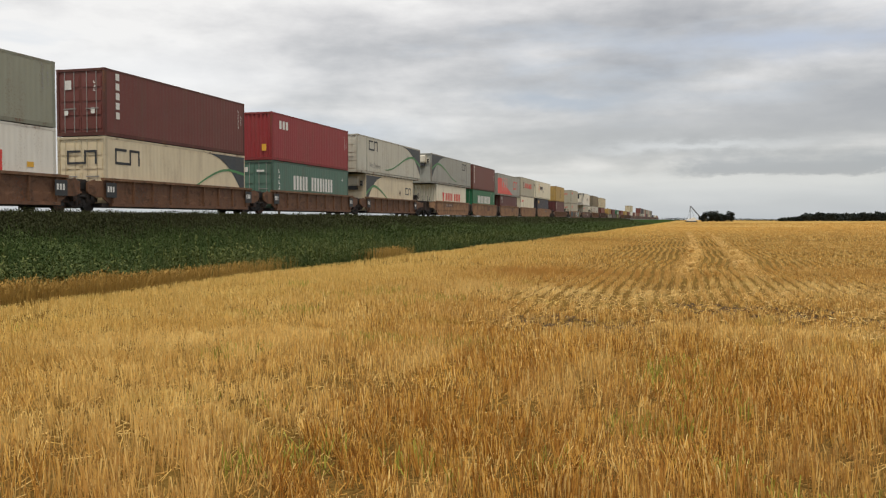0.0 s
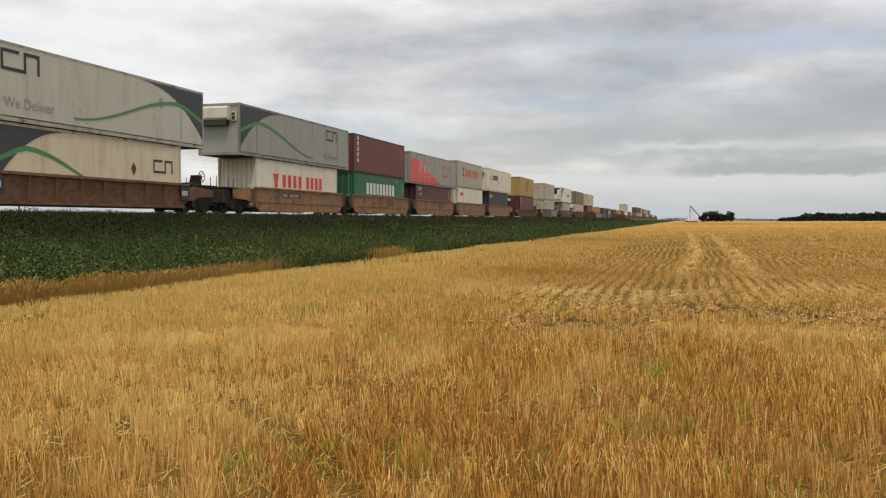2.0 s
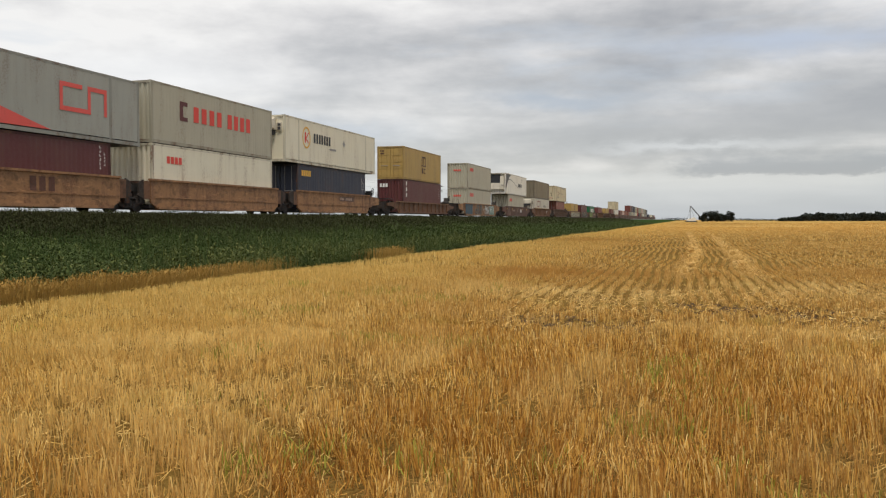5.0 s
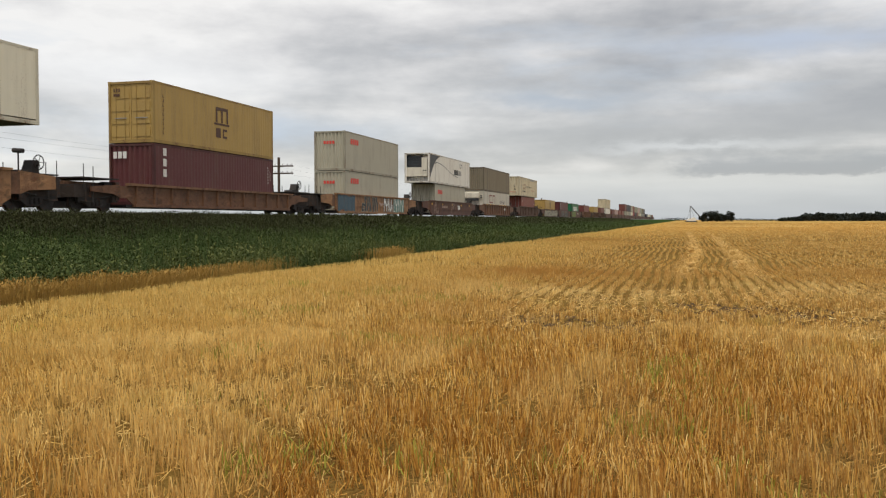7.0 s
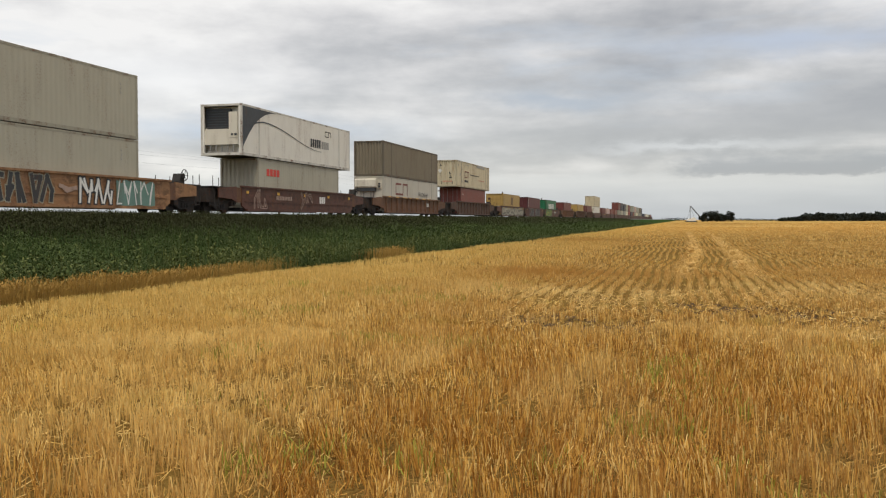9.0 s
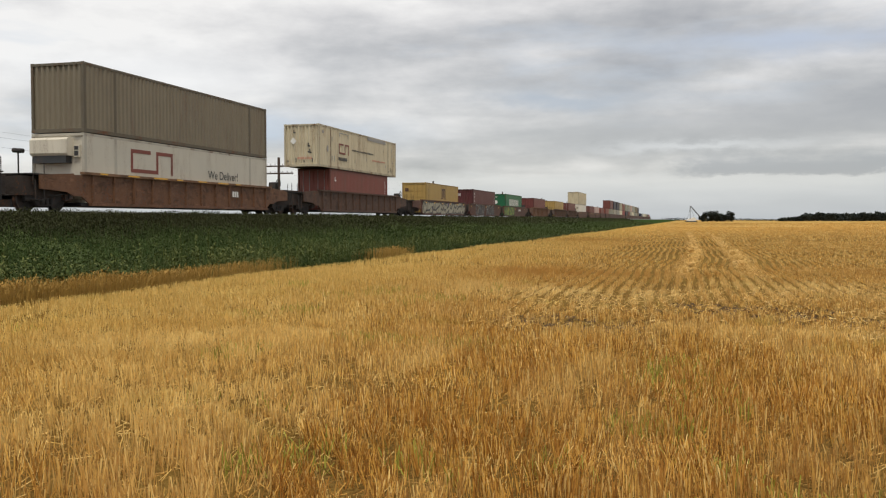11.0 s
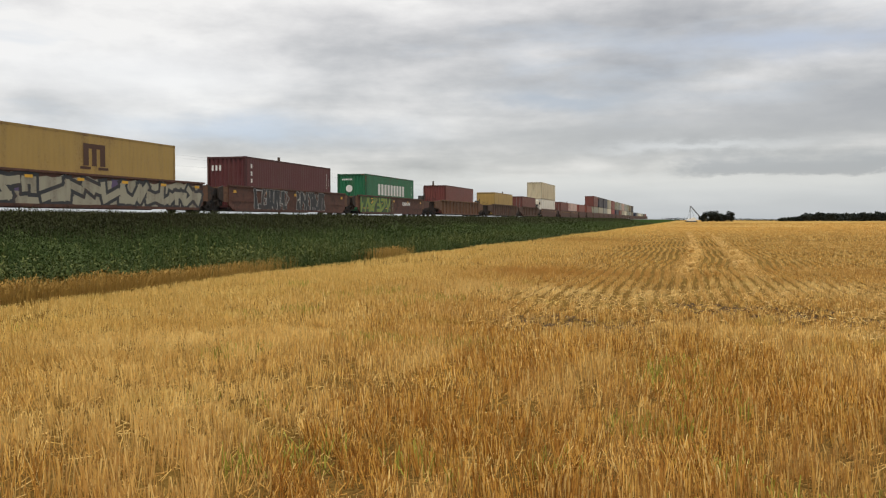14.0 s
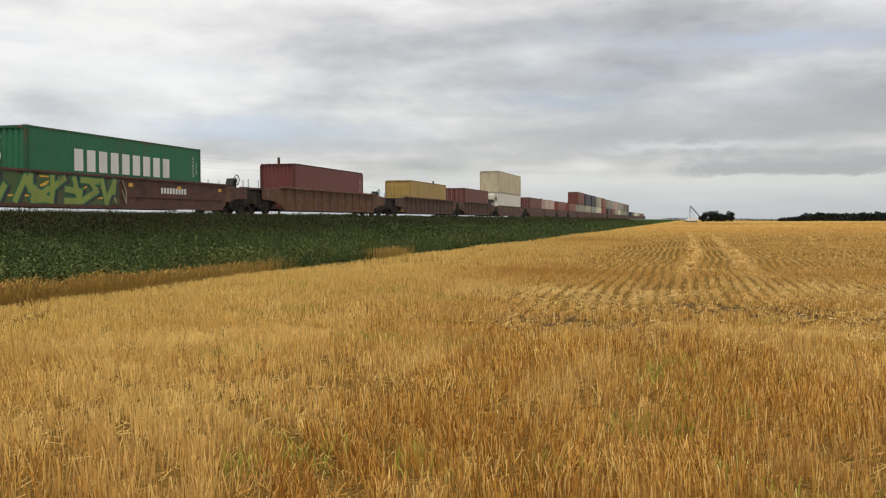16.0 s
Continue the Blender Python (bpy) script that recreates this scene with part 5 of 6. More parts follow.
def wheel_track(x, y):
    """Two strips of flattened straw left by a machine."""
    a = np.exp(-((x - np.interp(y, [25, 29, 36, 42, 87], [-0.1, 0.05, 0.3, 0.5, 0.55])) / 0.22) ** 2)
    b = 0.7 * np.exp(-((x - np.interp(y, [25, 44, 94], [1.9, 2.25, 2.7])) / 0.24) ** 2)
    return np.maximum(a, b) * np.clip((y - 23) / 9, 0, 1) * np.clip((110 - y) / 30, 0, 1)


def sector(d0, d1, density, rng, half=0.60):
    """Points on sown rows in a fan of the field between two distances."""
    area = half * (d1 ** 2 - d0 ** 2)
    n = int(area * density)
    d = np.sqrt(rng.uniform(d0 ** 2, d1 ** 2, n))
    side = rng.uniform(-half, half, n) * d
    c, s_ = FWD[1], -FWD[0]
    x, y = side * c + d * FWD[0], side * s_ + d * FWD[1]
    return x, y


ROW = 0.28
HEADLAND = radians(43)


def surround(reach, density, rng):
    """Points all round the standpoint, outside the fan."""
    n = int(math.pi * reach ** 2 * density)
    a, d = rng.uniform(0, 2 * np.pi, n), reach * np.sqrt(rng.uniform(0, 1, n))
    x, y = np.cos(a) * d, np.sin(a) * d
    f, s_ = x * FWD[0] + y * FWD[1], x * FWD[1] - y * FWD[0]
    ok = ~((f > 3.4) & (np.abs(s_) < 0.60 * f)) & (d > 0.35)
    return x[ok], y[ok]


def stubble(d0, d1, density, width, height, seed, jitter=0.045, stems=5, tuft=0.02):
    """Tufts of cut stems on the drill rows: the stems of one tuft fan out from one foot."""
    rng = np.random.default_rng(seed)
    x, y = sector(d0, d1, density / stems, rng) if d0 else surround(d1, density / stems, rng)
    wave = 0.20 * np.sin(y * 0.19) + 0.07 * np.sin(y * 0.55 + 1)
    # the drill rows show cleanly on the poorer middle of the field
    poor = np.clip((x + 4.5) / 1.5, 0, 1) * np.clip((y - 13) / 3, 0, 1) * np.clip((9 + 0.1 * y - x) / 3, 0, 1)
    x = np.round((x - wave) / ROW) * ROW + wave + rng.normal(0, 1, len(x)) * (jitter + (0.08 - jitter) * (1 - poor))
    # the near headland was drilled aslant, its wider lanes show best towards the bank
    ahead, aside = x * FWD[0] + y * FWD[1], x * FWD[1] - y * FWD[0]
    slant = ahead + 2.5 * (value_noise(x, y, 0.4, 9) - 0.5) < 10.5
    q = x * math.cos(HEADLAND) + y * math.sin(HEADLAND) + 0.08 * np.sin(ahead * 0.9)
    q = q + 0.22 * (value_noise(x, y, 0.8, 10) - 0.5)
    move = np.round(q / 0.47) * 0.47 - q + rng.normal(0, 1, len(x)) * (0.075 + 0.10 * value_noise(x, y, 1.1, 29) ** 2 + 0.10 * np.clip((aside + 0.6) / 2.5, 0, 1) + 0.13 * np.clip((ahead - 6.2) / 2.5, 0, 1))
    x = np.where(slant, x + math.cos(HEADLAND) * move, x)
    y = np.where(slant, y + math.sin(HEADLAND) * move, y)
    ok = x > field_edge(y)
    x, y, poor = x[ok], y[ok], poor[ok]
    thin = value_noise(x, y, 3.2, 3) * 0.55 + value_noise(x, y, 0.5, 4) * 0.45
    keep = rng.random(len(x)) < np.clip(3.8 * thin - 0.8, 0.42, 1) * (1 - 0.92 * hollow(x, y)) * (1 - 0.9 * wheel_track(x, y))
    x, y, poor = x[keep], y[keep], poor[keep]
    bend = value_noise(x, y, 0.7, 6) * 12.6
    mag = 0.14 + 0.46 * value_noise(x, y, 1.3, 7) ** 2
    tall = height * (0.48 + 0.5 * value_noise(x, y, 0.6, 5) + 0.5 * value_noise(x, y, 5.0, 30)) * (1 - 0.62 * hollow(x, y)) * (1 - 0.42 * poor)
    n = len(x)
    X, Y, T, B, M = (np.repeat(v, stems) for v in (x, y, tall, bend, mag))
    N = len(X)
    X, Y = X + rng.normal(0, tuft, N), Y + rng.normal(0, tuft, N)
    down = rng.random(N) < 0.05
    h = T * rng.uniform(0.65, 1.15, N)
    a = B + rng.normal(0, 1.5, N)
    m = np.where(down, rng.uniform(0.6, 1.0, N), M * rng.uniform(0.3, 1.3, N))
    yaw, w = rng.uniform(0, 2 * np.pi, N), width * rng.uniform(0.7, 1.3, N)
    hx, hy = np.cos(yaw) * w / 2, np.sin(yaw) * w / 2
    z = ground_z(X, Y) - 0.01
    tx, ty, tz = X + np.cos(a) * m * h, Y + np.sin(a) * m * h, z + h * np.sqrt(np.clip(1 - m ** 2, 0.03, 1))
    return np.stack([np.stack([X - hx, Y - hy, z], -1), np.stack([X + hx, Y + hy, z], -1), np.stack([tx + hx * 0.8, ty + hy * 0.8, tz], -1), np.stack([tx - hx * 0.8, ty - hy * 0.8, tz], -1)], 1)


near_field = np.concatenate([
    stubble(3.5, 13, 1000, 0.0068, 0.175, 11, 0.055, 7, 0.02),
    stubble(0, 14, 150, 0.009, 0.18, 15, 0.06),
])
tagged(quads_object("stubble", near_field, STRAW), "golden brown cut grain stubble on the headland", "stubble", kind="stuff")
far_field = np.concatenate([
    stubble(13, 28, 480, 0.0095, 0.18, 12, 0.03),
    stubble(28, 62, 130, 0.015, 0.18, 13, 0.018, 4, 0.018),
    stubble(62, 190, 16, 0.036, 0.20, 14, 0.05, 2, 0.08),
    stubble(190, 430, 1.0, 0.11, 0.22, 16, 0.05, 2, 0.1),
])
tagged(quads_object("stubble", far_field, FAR_STRAW), "paler gold grain stubble standing in sown rows", "stubble", kind="stuff")


def litter():
    """Loose straw lying between the rows."""
    rng = np.random.default_rng(21)
    out = []
    for d0, d1, density, w in ((3.5, 13, 200, 0.003), (13, 30, 70, 0.008)):
        x, y = sector(d0, d1, density, rng)
        ok = (x > field_edge(y)) & (rng.random(len(x)) < (1 - 0.7 * hollow(x, y)) * np.where((x > -4) & (y > 16), 0.35, 1))
        x, y = x[ok], y[ok]
        n = len(x)
        yaw, ln = rng.uniform(0, 2 * np.pi, n), rng.uniform(0.03, 0.12, n)
        dx, dy = np.cos(yaw) * ln / 2, np.sin(yaw) * ln / 2
        px, py = -np.sin(yaw) * w / 2, np.cos(yaw) * w / 2
        z0, z1 = rng.uniform(0.01, 0.06, n), rng.uniform(0.01, 0.10, n)
        out.append(np.stack([np.stack([x - dx - px, y - dy - py, z0], -1), np.stack([x - dx + px, y - dy + py, z0 + 0.003], -1), np.stack([x + dx + px, y + dy + py, z1 + 0.003], -1), np.stack([x + dx - px, y + dy - py, z1], -1)], 1))
    return np.concatenate(out)


tagged(quads_object("loose_straw", litter(), STRAW), "loose broken straw lying between stubble rows", "straw", kind="stuff")


def lying(x, y, z0, z1, ln, w, rng):
    """Straws that lie flat or nearly so."""
    n = len(x)
    yaw = rng.uniform(0, 2 * np.pi, n)
    dx, dy = np.cos(yaw) * ln / 2, np.sin(yaw) * ln / 2
    px, py = -np.sin(yaw) * w / 2, np.cos(yaw) * w / 2
    return np.stack([np.stack([x - dx - px, y - dy - py, z0], -1), np.stack([x - dx + px, y - dy + py, z0 + 0.004], -1), np.stack([x + dx + px, y + dy + py, z1 + 0.004], -1), np.stack([x + dx - px, y + dy - py, z1], -1)], 1)


def flattened():
    """Pale straw pressed down in the wheel tracks and lying about the hollow."""
    rng = np.random.default_rng(23)
    out = []
    for d0, d1, density, w in ((20, 45, 1000, 0.007), (45, 110, 300, 0.016)):
        x, y = sector(d0, d1, density, rng)
        ok = rng.random(len(x)) < wheel_track(x, y) * np.clip(value_noise(x, y, 0.35, 24) * 1.6 + 0.1, 0, 1)
        x, y = x[ok], y[ok]
        n = len(x)
        out.append(lying(x, y, rng.uniform(0.0, 0.09, n), rng.uniform(0.05, 0.16, n), rng.uniform(0.12, 0.3, n), w * rng.uniform(0.7, 1.3, n), rng))
    x, y = sector(10.5, 19, 110, rng)
    ok = (x > -3.2) & (rng.random(len(x)) < 0.25 + 0.6 * value_noise(x, y, 0.9, 28))
    x, y = x[ok], y[ok]
    n = len(x)
    out.append(lying(x, y, rng.uniform(0.01, 0.08, n), rng.uniform(0.01, 0.12, n), rng.uniform(0.05, 0.2, n), 0.006 * rng.uniform(0.7, 1.3, n), rng))
    return np.concatenate(out)


tagged(quads_object("flattened_straw", flattened(), PALE_STRAW), "pale straw pressed flat in two wheel tracks", "straw", kind="stuff")


def clods():
    """Dark damp clods in the bare hollow."""
    rng = np.random.default_rng(25)
    x, y = rng.uniform(-3.2, 9, 60000), rng.uniform(10.5, 19, 60000)
    ok = rng.random(len(x)) < (hollow(x, y) * (0.3 + value_noise(x, y, 5.0, 27)) > 0.24) * 0.16
    x, y = x[ok], y[ok]
    n = len(x)
    yaw, r, t = rng.uniform(0, 2 * np.pi, n), rng.uniform(0.015, 0.05, n), rng.uniform(0.01, 0.03, n)
    ux, uy = np.cos(yaw) * r, np.sin(yaw) * r
    z = np.zeros(n) + 0.005
    a = np.stack([np.stack([x - ux, y - uy, z], -1), np.stack([x + ux, y + uy, z], -1), np.stack([x + ux * 0.5 - uy * 0.3, y + uy * 0.5 + ux * 0.3, z + t], -1), np.stack([x - ux * 0.5 - uy * 0.3, y - uy * 0.5 + ux * 0.3, z + t], -1)], 1)
    b = np.stack([np.stack([x - uy, y + ux, z], -1), np.stack([x + uy, y - ux, z], -1), np.stack([x + uy * 0.5, y - ux * 0.5, z + t], -1), np.stack([x - uy * 0.5, y + ux * 0.5, z + t], -1)], 1)
    return np.concatenate([a, b])


tagged(quads_object("soil_clods", clods(), SOIL), "dark damp soil clods in a bare hollow", "soil", kind="stuff")


def young_grass():
    rng = np.random.default_rng(31)
    x, y = sector(3.5, 26, 260, rng)
    ok = (x > field_edge(y)) & ((y < 10.5) | ((x < -4) & (y < 20))) & (value_noise(x, y, 0.8, 41) + 0.4 * value_noise(x, y, 2.5, 42) > 1.04)
    x, y = x[ok], y[ok]
    return blades(x, y, ground_z(x, y), rng.uniform(0.07, 0.19, len(x)), rng.uniform(0.006, 0.013, len(x)), 0.4, rng)


tagged(quads_object("young_grass", young_grass(), GREEN), "sparse young green shoots among the stubble", "grass", kind="stuff")


def wheat_strip():
    """The uncut strip at the field's edge, thinning out along the bank."""
    rng = np.random.default_rng(51)
    n = 130000
    y = rng.uniform(2, 75, n)
    e = field_edge(y)
    x = e - rng.uniform(0.0, 1.0, n) ** 1.2 * 1.3
    stand = np.clip(1.25 - np.abs(y - 14) / 9.5, 0, 1) + np.clip(0.9 - np.abs(y - 35.3) / 3.0, 0, 1)
    ok = rng.random(n) < np.clip(stand, 0.0, 1) * (0.5 + 0.7 * value_noise(x, y, 0.7, 52))
    x, y = x[ok], y[ok]
    h = rng.uniform(0.30, 0.56, len(x)) * (0.85 + 0.3 * value_noise(x, y, 0.9, 54))
    st = blades(x, y, ground_z(x, y), h, rng.uniform(0.005, 0.010, len(x)), 0.2, rng)
    ears = st[::2].copy()
    tip = ears[:, 2:4].mean(1)
    yaw = rng.uniform(0, 2 * np.pi, len(tip))
    off = np.stack([np.cos(yaw) * 0.007, np.sin(yaw) * 0.007, np.zeros(len(tip))], -1)
    hang = np.stack([np.cos(yaw + 1) * 0.05, np.sin(yaw + 1) * 0.05, rng.uniform(-0.02, 0.07, len(tip))], -1)
    ears = np.stack([tip - off, tip + off, tip + hang + off, tip + hang - off], 1)
    return np.concatenate([st, ears])


tagged(quads_object("standing_wheat", wheat_strip(), WHEAT), "uncut strip of ripe wheat along the field edge", "wheat", kind="stuff")


def leaves(x, y, z, size, rng):
    """Pointed leaf blades at random tilts."""
    n = len(x)
    yaw, pitch = rng.uniform(0, 2 * np.pi, n), rng.uniform(-0.5, 1.1, n)
    ax = np.stack([np.cos(yaw) * np.cos(pitch), np.sin(yaw) * np.cos(pitch), np.sin(pitch)], -1) * size[:, None]
    sd = np.stack([-np.sin(yaw), np.cos(yaw), rng.uniform(-0.4, 0.4, n)], -1) * (size * 0.24)[:, None]
    p = np.stack([x, y, z], -1)
    return np.stack([p, p + ax * 0.5 + sd, p + ax, p + ax * 0.5 - sd], 1)


def bank_weeds():
    rng = np.random.default_rng(61)
    out = []
    for y0, y1, per, size in ((4, 45, 640, 0.062), (45, 110, 220, 0.11), (110, 330, 40, 0.24)):
        n = int((y1 - y0) * 10.6 * per)
        y = rng.uniform(y0, y1, n)
        x = rng.uniform(-22.6, -11.0, n)
        e = field_edge(y) - 0.25
        ok = x < e - 0.5 * value_noise(x, y, 0.5, 62)
        x, y = x[ok], y[ok]
        clump = value_noise(x, y, 1.1, 63) * 0.6 + value_noise(x, y, 3.0, 64) * 0.4
        tall = (0.2 + 0.65 * clump ** 1.5) * np.interp(x, [-22.6, -21.0, -18, -13.5, -12], [0.30, 0.55, 0.75, 1.05, 0.75])
        tall = tall + 0.9 * np.clip(value_noise(x, y, 0.33, 69) - 0.58, 0, 1) * np.interp(x, [-21, -18, -13], [0.1, 0.5, 1.2])
        # ragged tufts along the shoulder
        tall = tall + (0.10 + 0.32 * np.clip(value_noise(x, y, 1.2, 72) - 0.5, 0, 1)) * np.clip((-20.8 - x) / 0.8, 0, 1)
        z = ground_z(x, y) + tall * rng.uniform(0.05, 1, len(x)) ** 0.7
        out.append(leaves(x, y, z, size * rng.uniform(0.6, 1.5, len(x)), rng))
    n = 22000
    y, x = rng.uniform(4, 90, n), rng.uniform(-22.4, -12.0, n)
    out.append(blades(x, y, ground_z(x, y), rng.uniform(0.3, 0.8, n) * np.interp(x, [-22.4, -19, -13], [0.4, 0.75, 1.15]), rng.uniform(0.008, 0.02, n), 0.2, rng))
    return np.concatenate(out)


bank = bank_weeds()
# weeds above an uneven line get the darker leaf colour
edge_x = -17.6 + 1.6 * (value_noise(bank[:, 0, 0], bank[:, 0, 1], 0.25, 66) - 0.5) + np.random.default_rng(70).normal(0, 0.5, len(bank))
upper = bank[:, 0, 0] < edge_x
tagged(quads_object("bank_weeds", bank[~upper], LEAF), "dense green weeds covering the railway bank", "weeds", kind="stuff")
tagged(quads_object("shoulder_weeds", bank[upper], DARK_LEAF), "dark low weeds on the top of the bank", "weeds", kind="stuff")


def tall_weeds():
    """Taller grey-green stalks with paler seed heads behind the wheat."""
    rng = np.random.default_rng(67)
    n = 2600
    y, x = rng.uniform(5, 70, n), -13.4 + rng.normal(0, 0.9, n)
    ok = (x < field_edge(y) - 0.3) & (value_noise(x, y, 0.5, 68) > 0.4)
    x, y = x[ok], y[ok]
    h = rng.uniform(0.45, 0.95, len(x))
    out = [blades(x, y, ground_z(x, y), h, np.full(len(x), 0.014), 0.1, rng)]
    for k in range(16):
        f = rng.uniform(0.25, 1.0, len(x))
        out.append(leaves(x, y, ground_z(x, y) + h * f, rng.uniform(0.05, 0.13, len(x)), rng))
    return np.concatenate(out)


tagged(quads_object("tall_weeds", tall_weeds(), STALK), "tall grey-green weeds at the foot of the bank", "weeds", kind="stuff")


def dark_verge():
    """Dark brownish grass on the shoulder beside the ballast and through the bank."""
    rng = np.random.default_rng(65)
    n = 130000
    y = rng.uniform(4, 150, n)
    x = -22.8 + np.abs(rng.normal(0, 2.2, n))
    h = rng.uniform(0.10, 0.30, n)
    return blades(x, y, ground_z(x, y), h, rng.uniform(0.008, 0.02, n) * np.interp(y, [20, 100], [1, 2.5]), 0.3, rng)


tagged(quads_object("dry_verge_grass", dark_verge(), DARK_GRASS), "dark brownish grass along the ballast shoulder", "grass", kind="stuff")

# ---- distance ----


def tree(x, y, height, spread, seed):
    rng = np.random.default_rng(seed)
    root = new("tree")
    m = Mesh()
    for k in range(4):
        r0, r1 = 0.28 * (1 - k * 0.2), 0.28 * (1 - (k + 1) * 0.2)
        m.rod((0.08 * k, 0, height * 0.13 * k), (0.08 * (k + 1), 0, height * 0.13 * (k + 1)), (r0 + r1) / 2, 7)
    for k in range(6):
        a = k * 1.1 + rng.uniform(0, 0.5)
        z = height * rng.uniform(0.22, 0.5)
        m.rod((0.1, 0, z), (math.cos(a) * spread * 0.3, math.sin(a) * spread * 0.3, z + height * 0.25), 0.07, 5)
    part("trunk", m, BARK, root)
    lobes = 11
    parts = []
    for k in range(lobes):
        a, r = rng.uniform(0, 2 * np.pi), spread * 0.5 * rng.uniform(0.15, 0.8)
        cx, cy, cz = math.cos(a) * r, math.sin(a) * r, height * rng.uniform(0.14, 0.86)
        n = 240
        d = rng.normal(0, 1, (n, 3))
        d /= np.linalg.norm(d, axis=1)[:, None]
        rad = spread * 0.24 * rng.uniform(0.55, 1.05, n)
        p = d * rad[:, None] * np.array([1, 1, 0.8]) + np.array([cx, cy, cz])
        parts.append(leaves(p[:, 0], p[:, 1], np.maximum(p[:, 2], height * 0.08), rng.uniform(0.5, 1.0, n), rng))
    crown = quads_object("crown", np.concatenate(parts), HAZY_TREE_LEAF)
    crown.parent = root
    root.matrix_basis = pose(x, y, 0)
    return tagged(root, "dark broadleaf tree standing at the far field edge", "tree", "trees at the field edge")


def aimed(px, dist):
    """A place on the field, by its bearing (in units of the picture's half width) and distance."""
    k = px * math.tan(radians(27.2))
    return (k * FWD[1] + FWD[0]) * dist, (-k * FWD[0] + FWD[1]) * dist


for i, (b, d, h, w) in enumerate([(0.586, 610, 5.2, 5.5), (0.597, 600, 7.4, 7.0), (0.607, 620, 7.8, 8.0), (0.617, 600, 7.4, 7.0), (0.625, 630, 5.8, 6.0), (0.634, 600, 4.6, 4.5), (0.643, 605, 7.6, 6.5), (0.650, 600, 7.2, 5.0)]):
    tree(*aimed(b, d), h, w, 100 + i)


def far_woods():
    """The woods along the horizon, an uneven dark band of crowns."""
    rng = np.random.default_rng(71)
    out = []
    for b in np.arange(0.765, 1.12, 0.0042):
        d = 900 + rng.uniform(-25, 25)
        x, y = aimed(b, d)
        h = np.interp(b, [0.765, 0.80, 0.815, 0.85, 0.90, 0.95, 1.12], [2.2, 2.8, 6.2, 7.2, 6.4, 7.6, 9.6]) * rng.uniform(0.75, 1.1)
        n = 230
        a, r = rng.uniform(0, 2 * np.pi, n), np.sqrt(rng.uniform(0, 1, n)) * 4.2
        zz = h * rng.uniform(0.02, 1, n) ** 0.8
        r = r * np.sqrt(np.clip(1.15 - (zz / h) ** 2, 0.1, 1))
        out.append(leaves(x + np.cos(a) * r, y + np.sin(a) * r, zz, rng.uniform(1.6, 3.2, n), rng))
    for b0, b1, h in ((0.662, 0.70, 1.8), (0.70, 0.765, 1.2), (0.50, 0.55, 2.2)):
        for b in np.arange(b0, b1, 0.003):
            x, y = aimed(b, 1100)
            n = 50
            out.append(leaves(x + rng.normal(0, 3, n), y + rng.normal(0, 3, n), h * 1.6 * rng.uniform(0.02, 1, n), rng.uniform(0.7, 1.6, n), rng))
    return np.concatenate(out)


tagged(quads_object("far_woods", far_woods(), HAZY_TREE_LEAF), "dark band of distant woods on the horizon", "woods", kind="stuff")


def crane():
    """A lattice-boom machine: house on tracks, raking boom, mast and stay lines."""
    root = new("crane")
    x, y = aimed(0.5575, 560)
    part("mast", Mesh().box(-0.13, -0.13, 0.8, 0.13, 0.13, 10.4), DARK_STEEL_GREY, root, "grey upright mast")
    boom = Mesh()
    for d in (-0.28, 0.28):
        boom.rod((0.0, d, 10.3), (6.0, d, 3.4), 0.10).rod((0.5, d, 10.4), (6.3, d, 3.9), 0.10)
    for k in range(9):
        a, b = k / 9, (k + 1) / 9
        boom.rod((6.0 * a, 0.28, 10.3 - 6.9 * a), (0.5 + 5.8 * b, 0.28, 10.4 - 6.5 * b), 0.06, 5)
    part("boom", boom, DARK_STEEL_GREY, root, "slanting grey lattice boom")
    part("stay_line", Mesh().rod((0, 0, 10.4), (3.2, 0, 1.6), 0.05, 5).rod((0, 0, 10.4), (-1.8, 0, 1.2), 0.05, 5), DARK_STEEL_GREY, root)
    part("cab", Mesh().prism([(-2.0, 0.5), (-2.0, 1.5), (-0.8, 2.3), (0.8, 2.3), (1.4, 3.0), (2.6, 3.0), (3.4, 2.0), (3.4, 0.5)], "y", -1.4, 1.4), PAINTS["white_container"], root, "white housing at the foot")
    for d in (-1.5, 1.5):
        part("crawler_track", Mesh().prism([(-2.6, 0.2), (-2.2, 0.0), (3.8, 0.0), (4.2, 0.2), (4.2, 0.5), (3.8, 0.7), (-2.2, 0.7), (-2.6, 0.5)], "y", d - 0.25, d + 0.25), STEEL_DARK, root, "dark crawler track")
    root.matrix_basis = pose(x, y, 0, 0, 0, 15.6)
    return tagged(root, "distant white machine with a slanting boom and mast", "crane")


crane()

# ---- line-side posts behind the train ----
POLE_X = -34.0


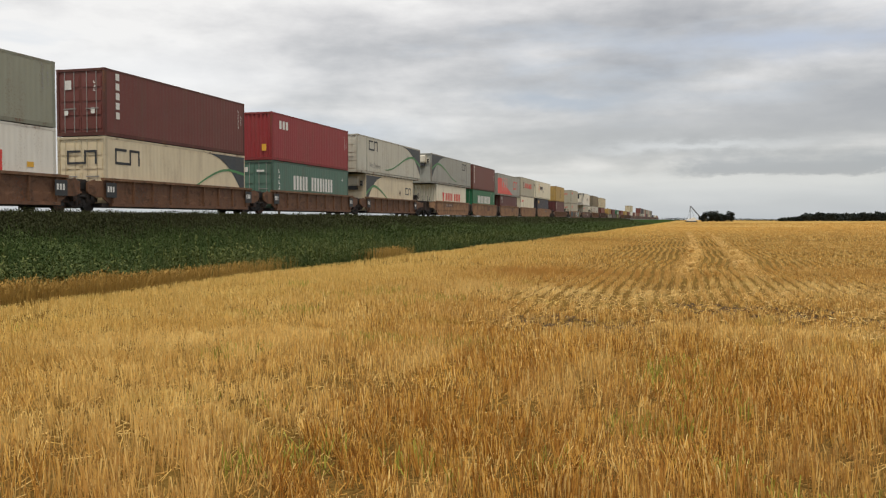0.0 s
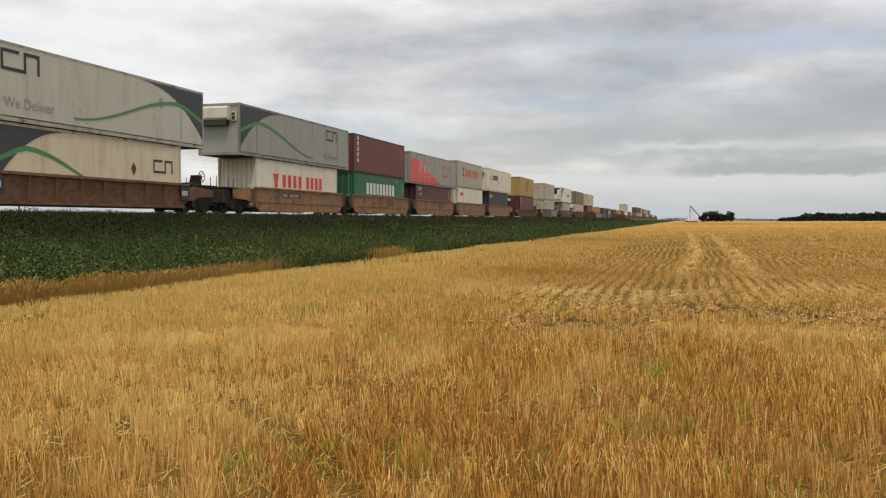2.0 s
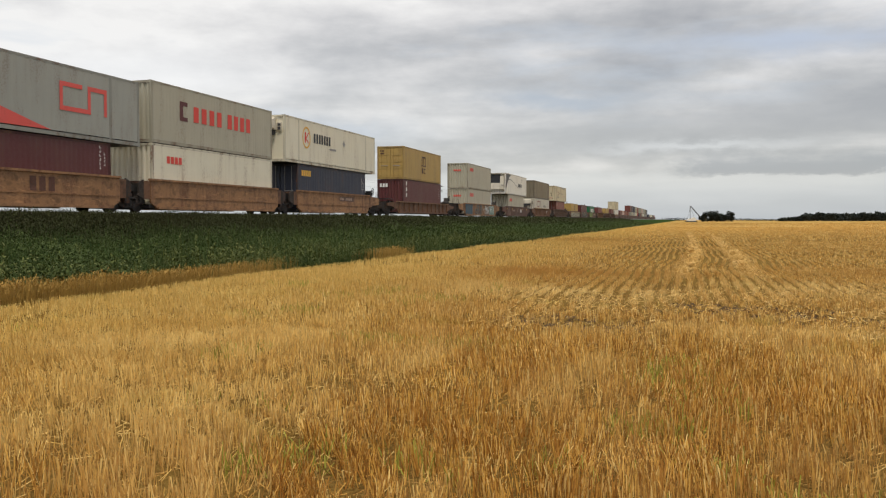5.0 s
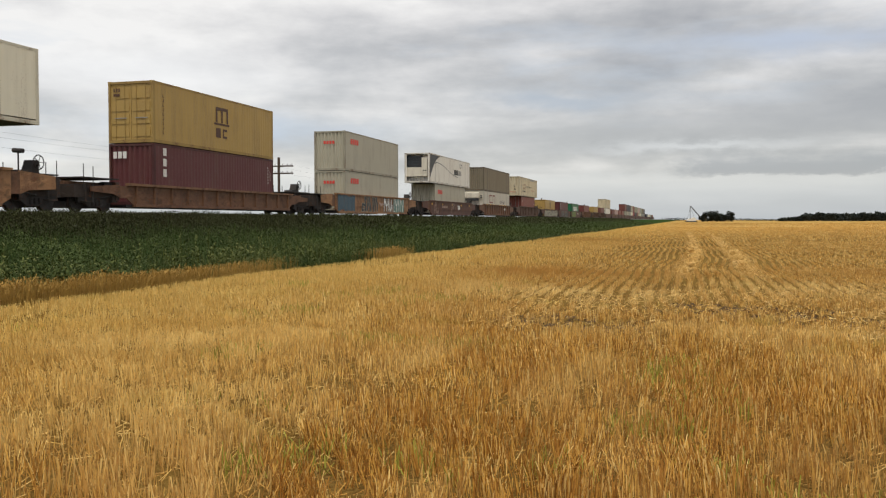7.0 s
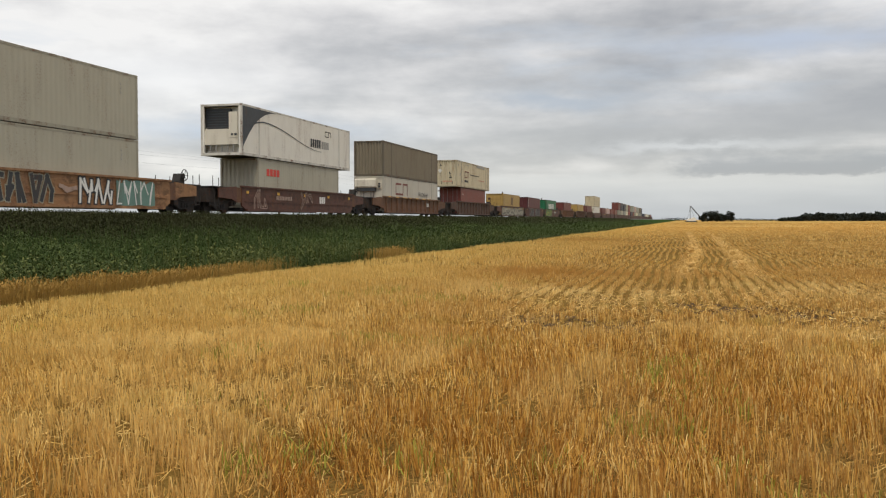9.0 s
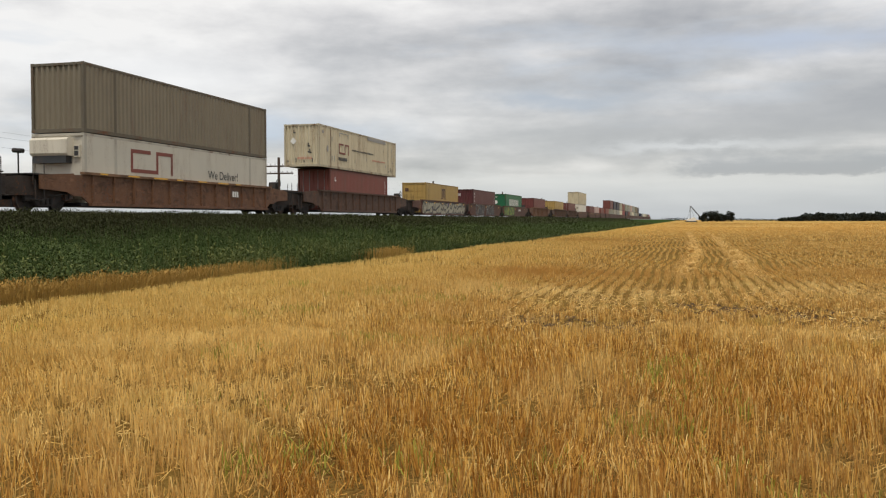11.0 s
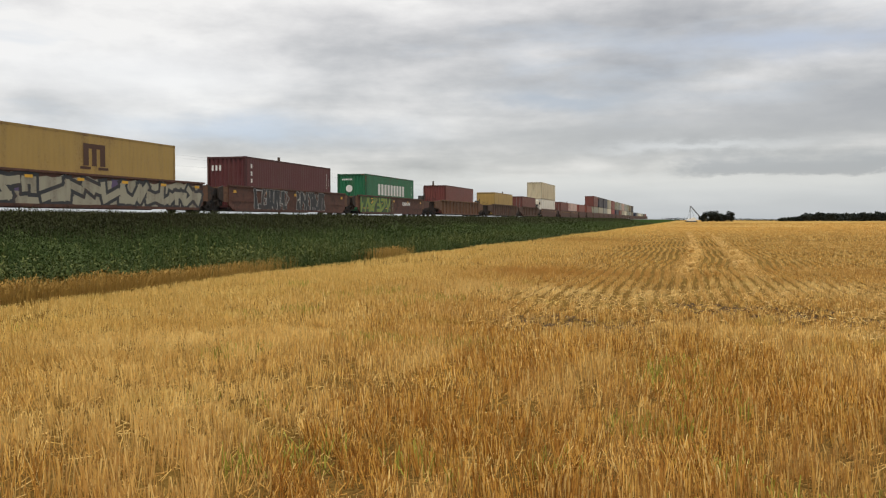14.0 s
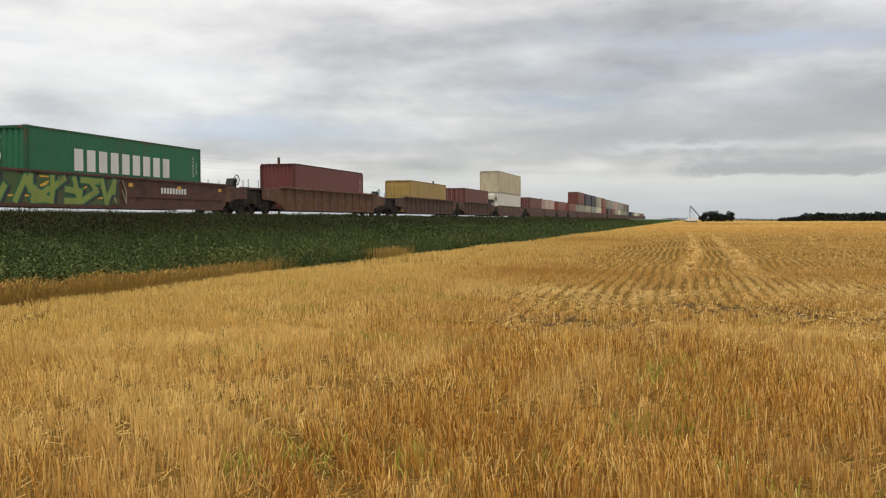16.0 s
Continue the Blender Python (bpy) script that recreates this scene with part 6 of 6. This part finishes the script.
def utility_pole(y):
    root = new("utility_pole")
    part("pole", Mesh().rod((0, 0, -0.3), (0, 0, 7.0), 0.12, 10), WOOD_POLE, root)
    for z in (6.25, 5.62):
        arm = part("crossarm", Mesh().box(-1.35, -0.05, z - 0.06, 1.35, 0.05, z + 0.06), WOOD_POLE, root)
        for k in (-1.25, -0.8, -0.35, 0.35, 0.8, 1.25):
            part("insulator", Mesh().rod((k, 0, z + 0.06), (k, 0, z + 0.2), 0.035, 7), GREY_MARK, arm, "grey insulator")
    root.matrix_basis = pose(POLE_X, y, ground_z(POLE_X, y))
    return tagged(root, "dark weathered wooden telegraph pole with two crossarms", "utility pole", "poles along the line")


for k in range(10):
    utility_pole(68.6 + (k - 1) * 48)


def wire(x, z):
    m = Mesh()
    for k in range(10):
        y0 = 68.6 + (k - 2) * 48
        n = 10
        pts = [(x, y0 + 48 * i / n, z - 0.5 * 4 * (i / n) * (1 - i / n)) for i in range(n + 1)]
        for p, q in zip(pts, pts[1:]):
            m.rod(p, q, 0.004, 4)
    return tagged(part("wire", m, STEEL_DARK), "thin sagging telegraph wire between the poles", "wire", "telegraph wires")


for x, z in ((-1.25, 6.45), (0.8, 6.45), (-0.35, 5.82)):
    wire(POLE_X + x, z)


def signal_post():
    root = new("lamp_post")
    part("post", Mesh().rod((0, 0, 0), (0, 0, 3.5), 0.035, 8), STEEL_DARK, root)
    part("lamp_head", Mesh().rod((-0.26, 0, 3.6), (0.26, 0, 3.56), 0.11, 12).rod((0, 0, 3.45), (0, 0, 3.58), 0.05, 8), STEEL_DARK, root, "dark drum-shaped head")
    root.matrix_basis = pose(-29.3, 32.8, ground_z(-29.3, 30.0))
    return tagged(root, "slim dark post with a drum-shaped head beside the track", "signal post")


signal_post()


def motions():
    times = [i * 0.5 for i in range(33)]
    for ob, at, z in MOVERS:
        walk(ob, [(t, pose(TRACK_X, at - 6.685 - travelled(t), z)) for t in times])
    # the wheelsets of the nearer cars roll on the rails
    turns = [i / FPS for i in range(16 * FPS + 1)]
    for ob, y in SPINNING[:ROLLING]:
        walk(ob, [(t, pose(0, y, 0.42, math.degrees(travelled(t) / 0.42))) for t in turns])


motions()
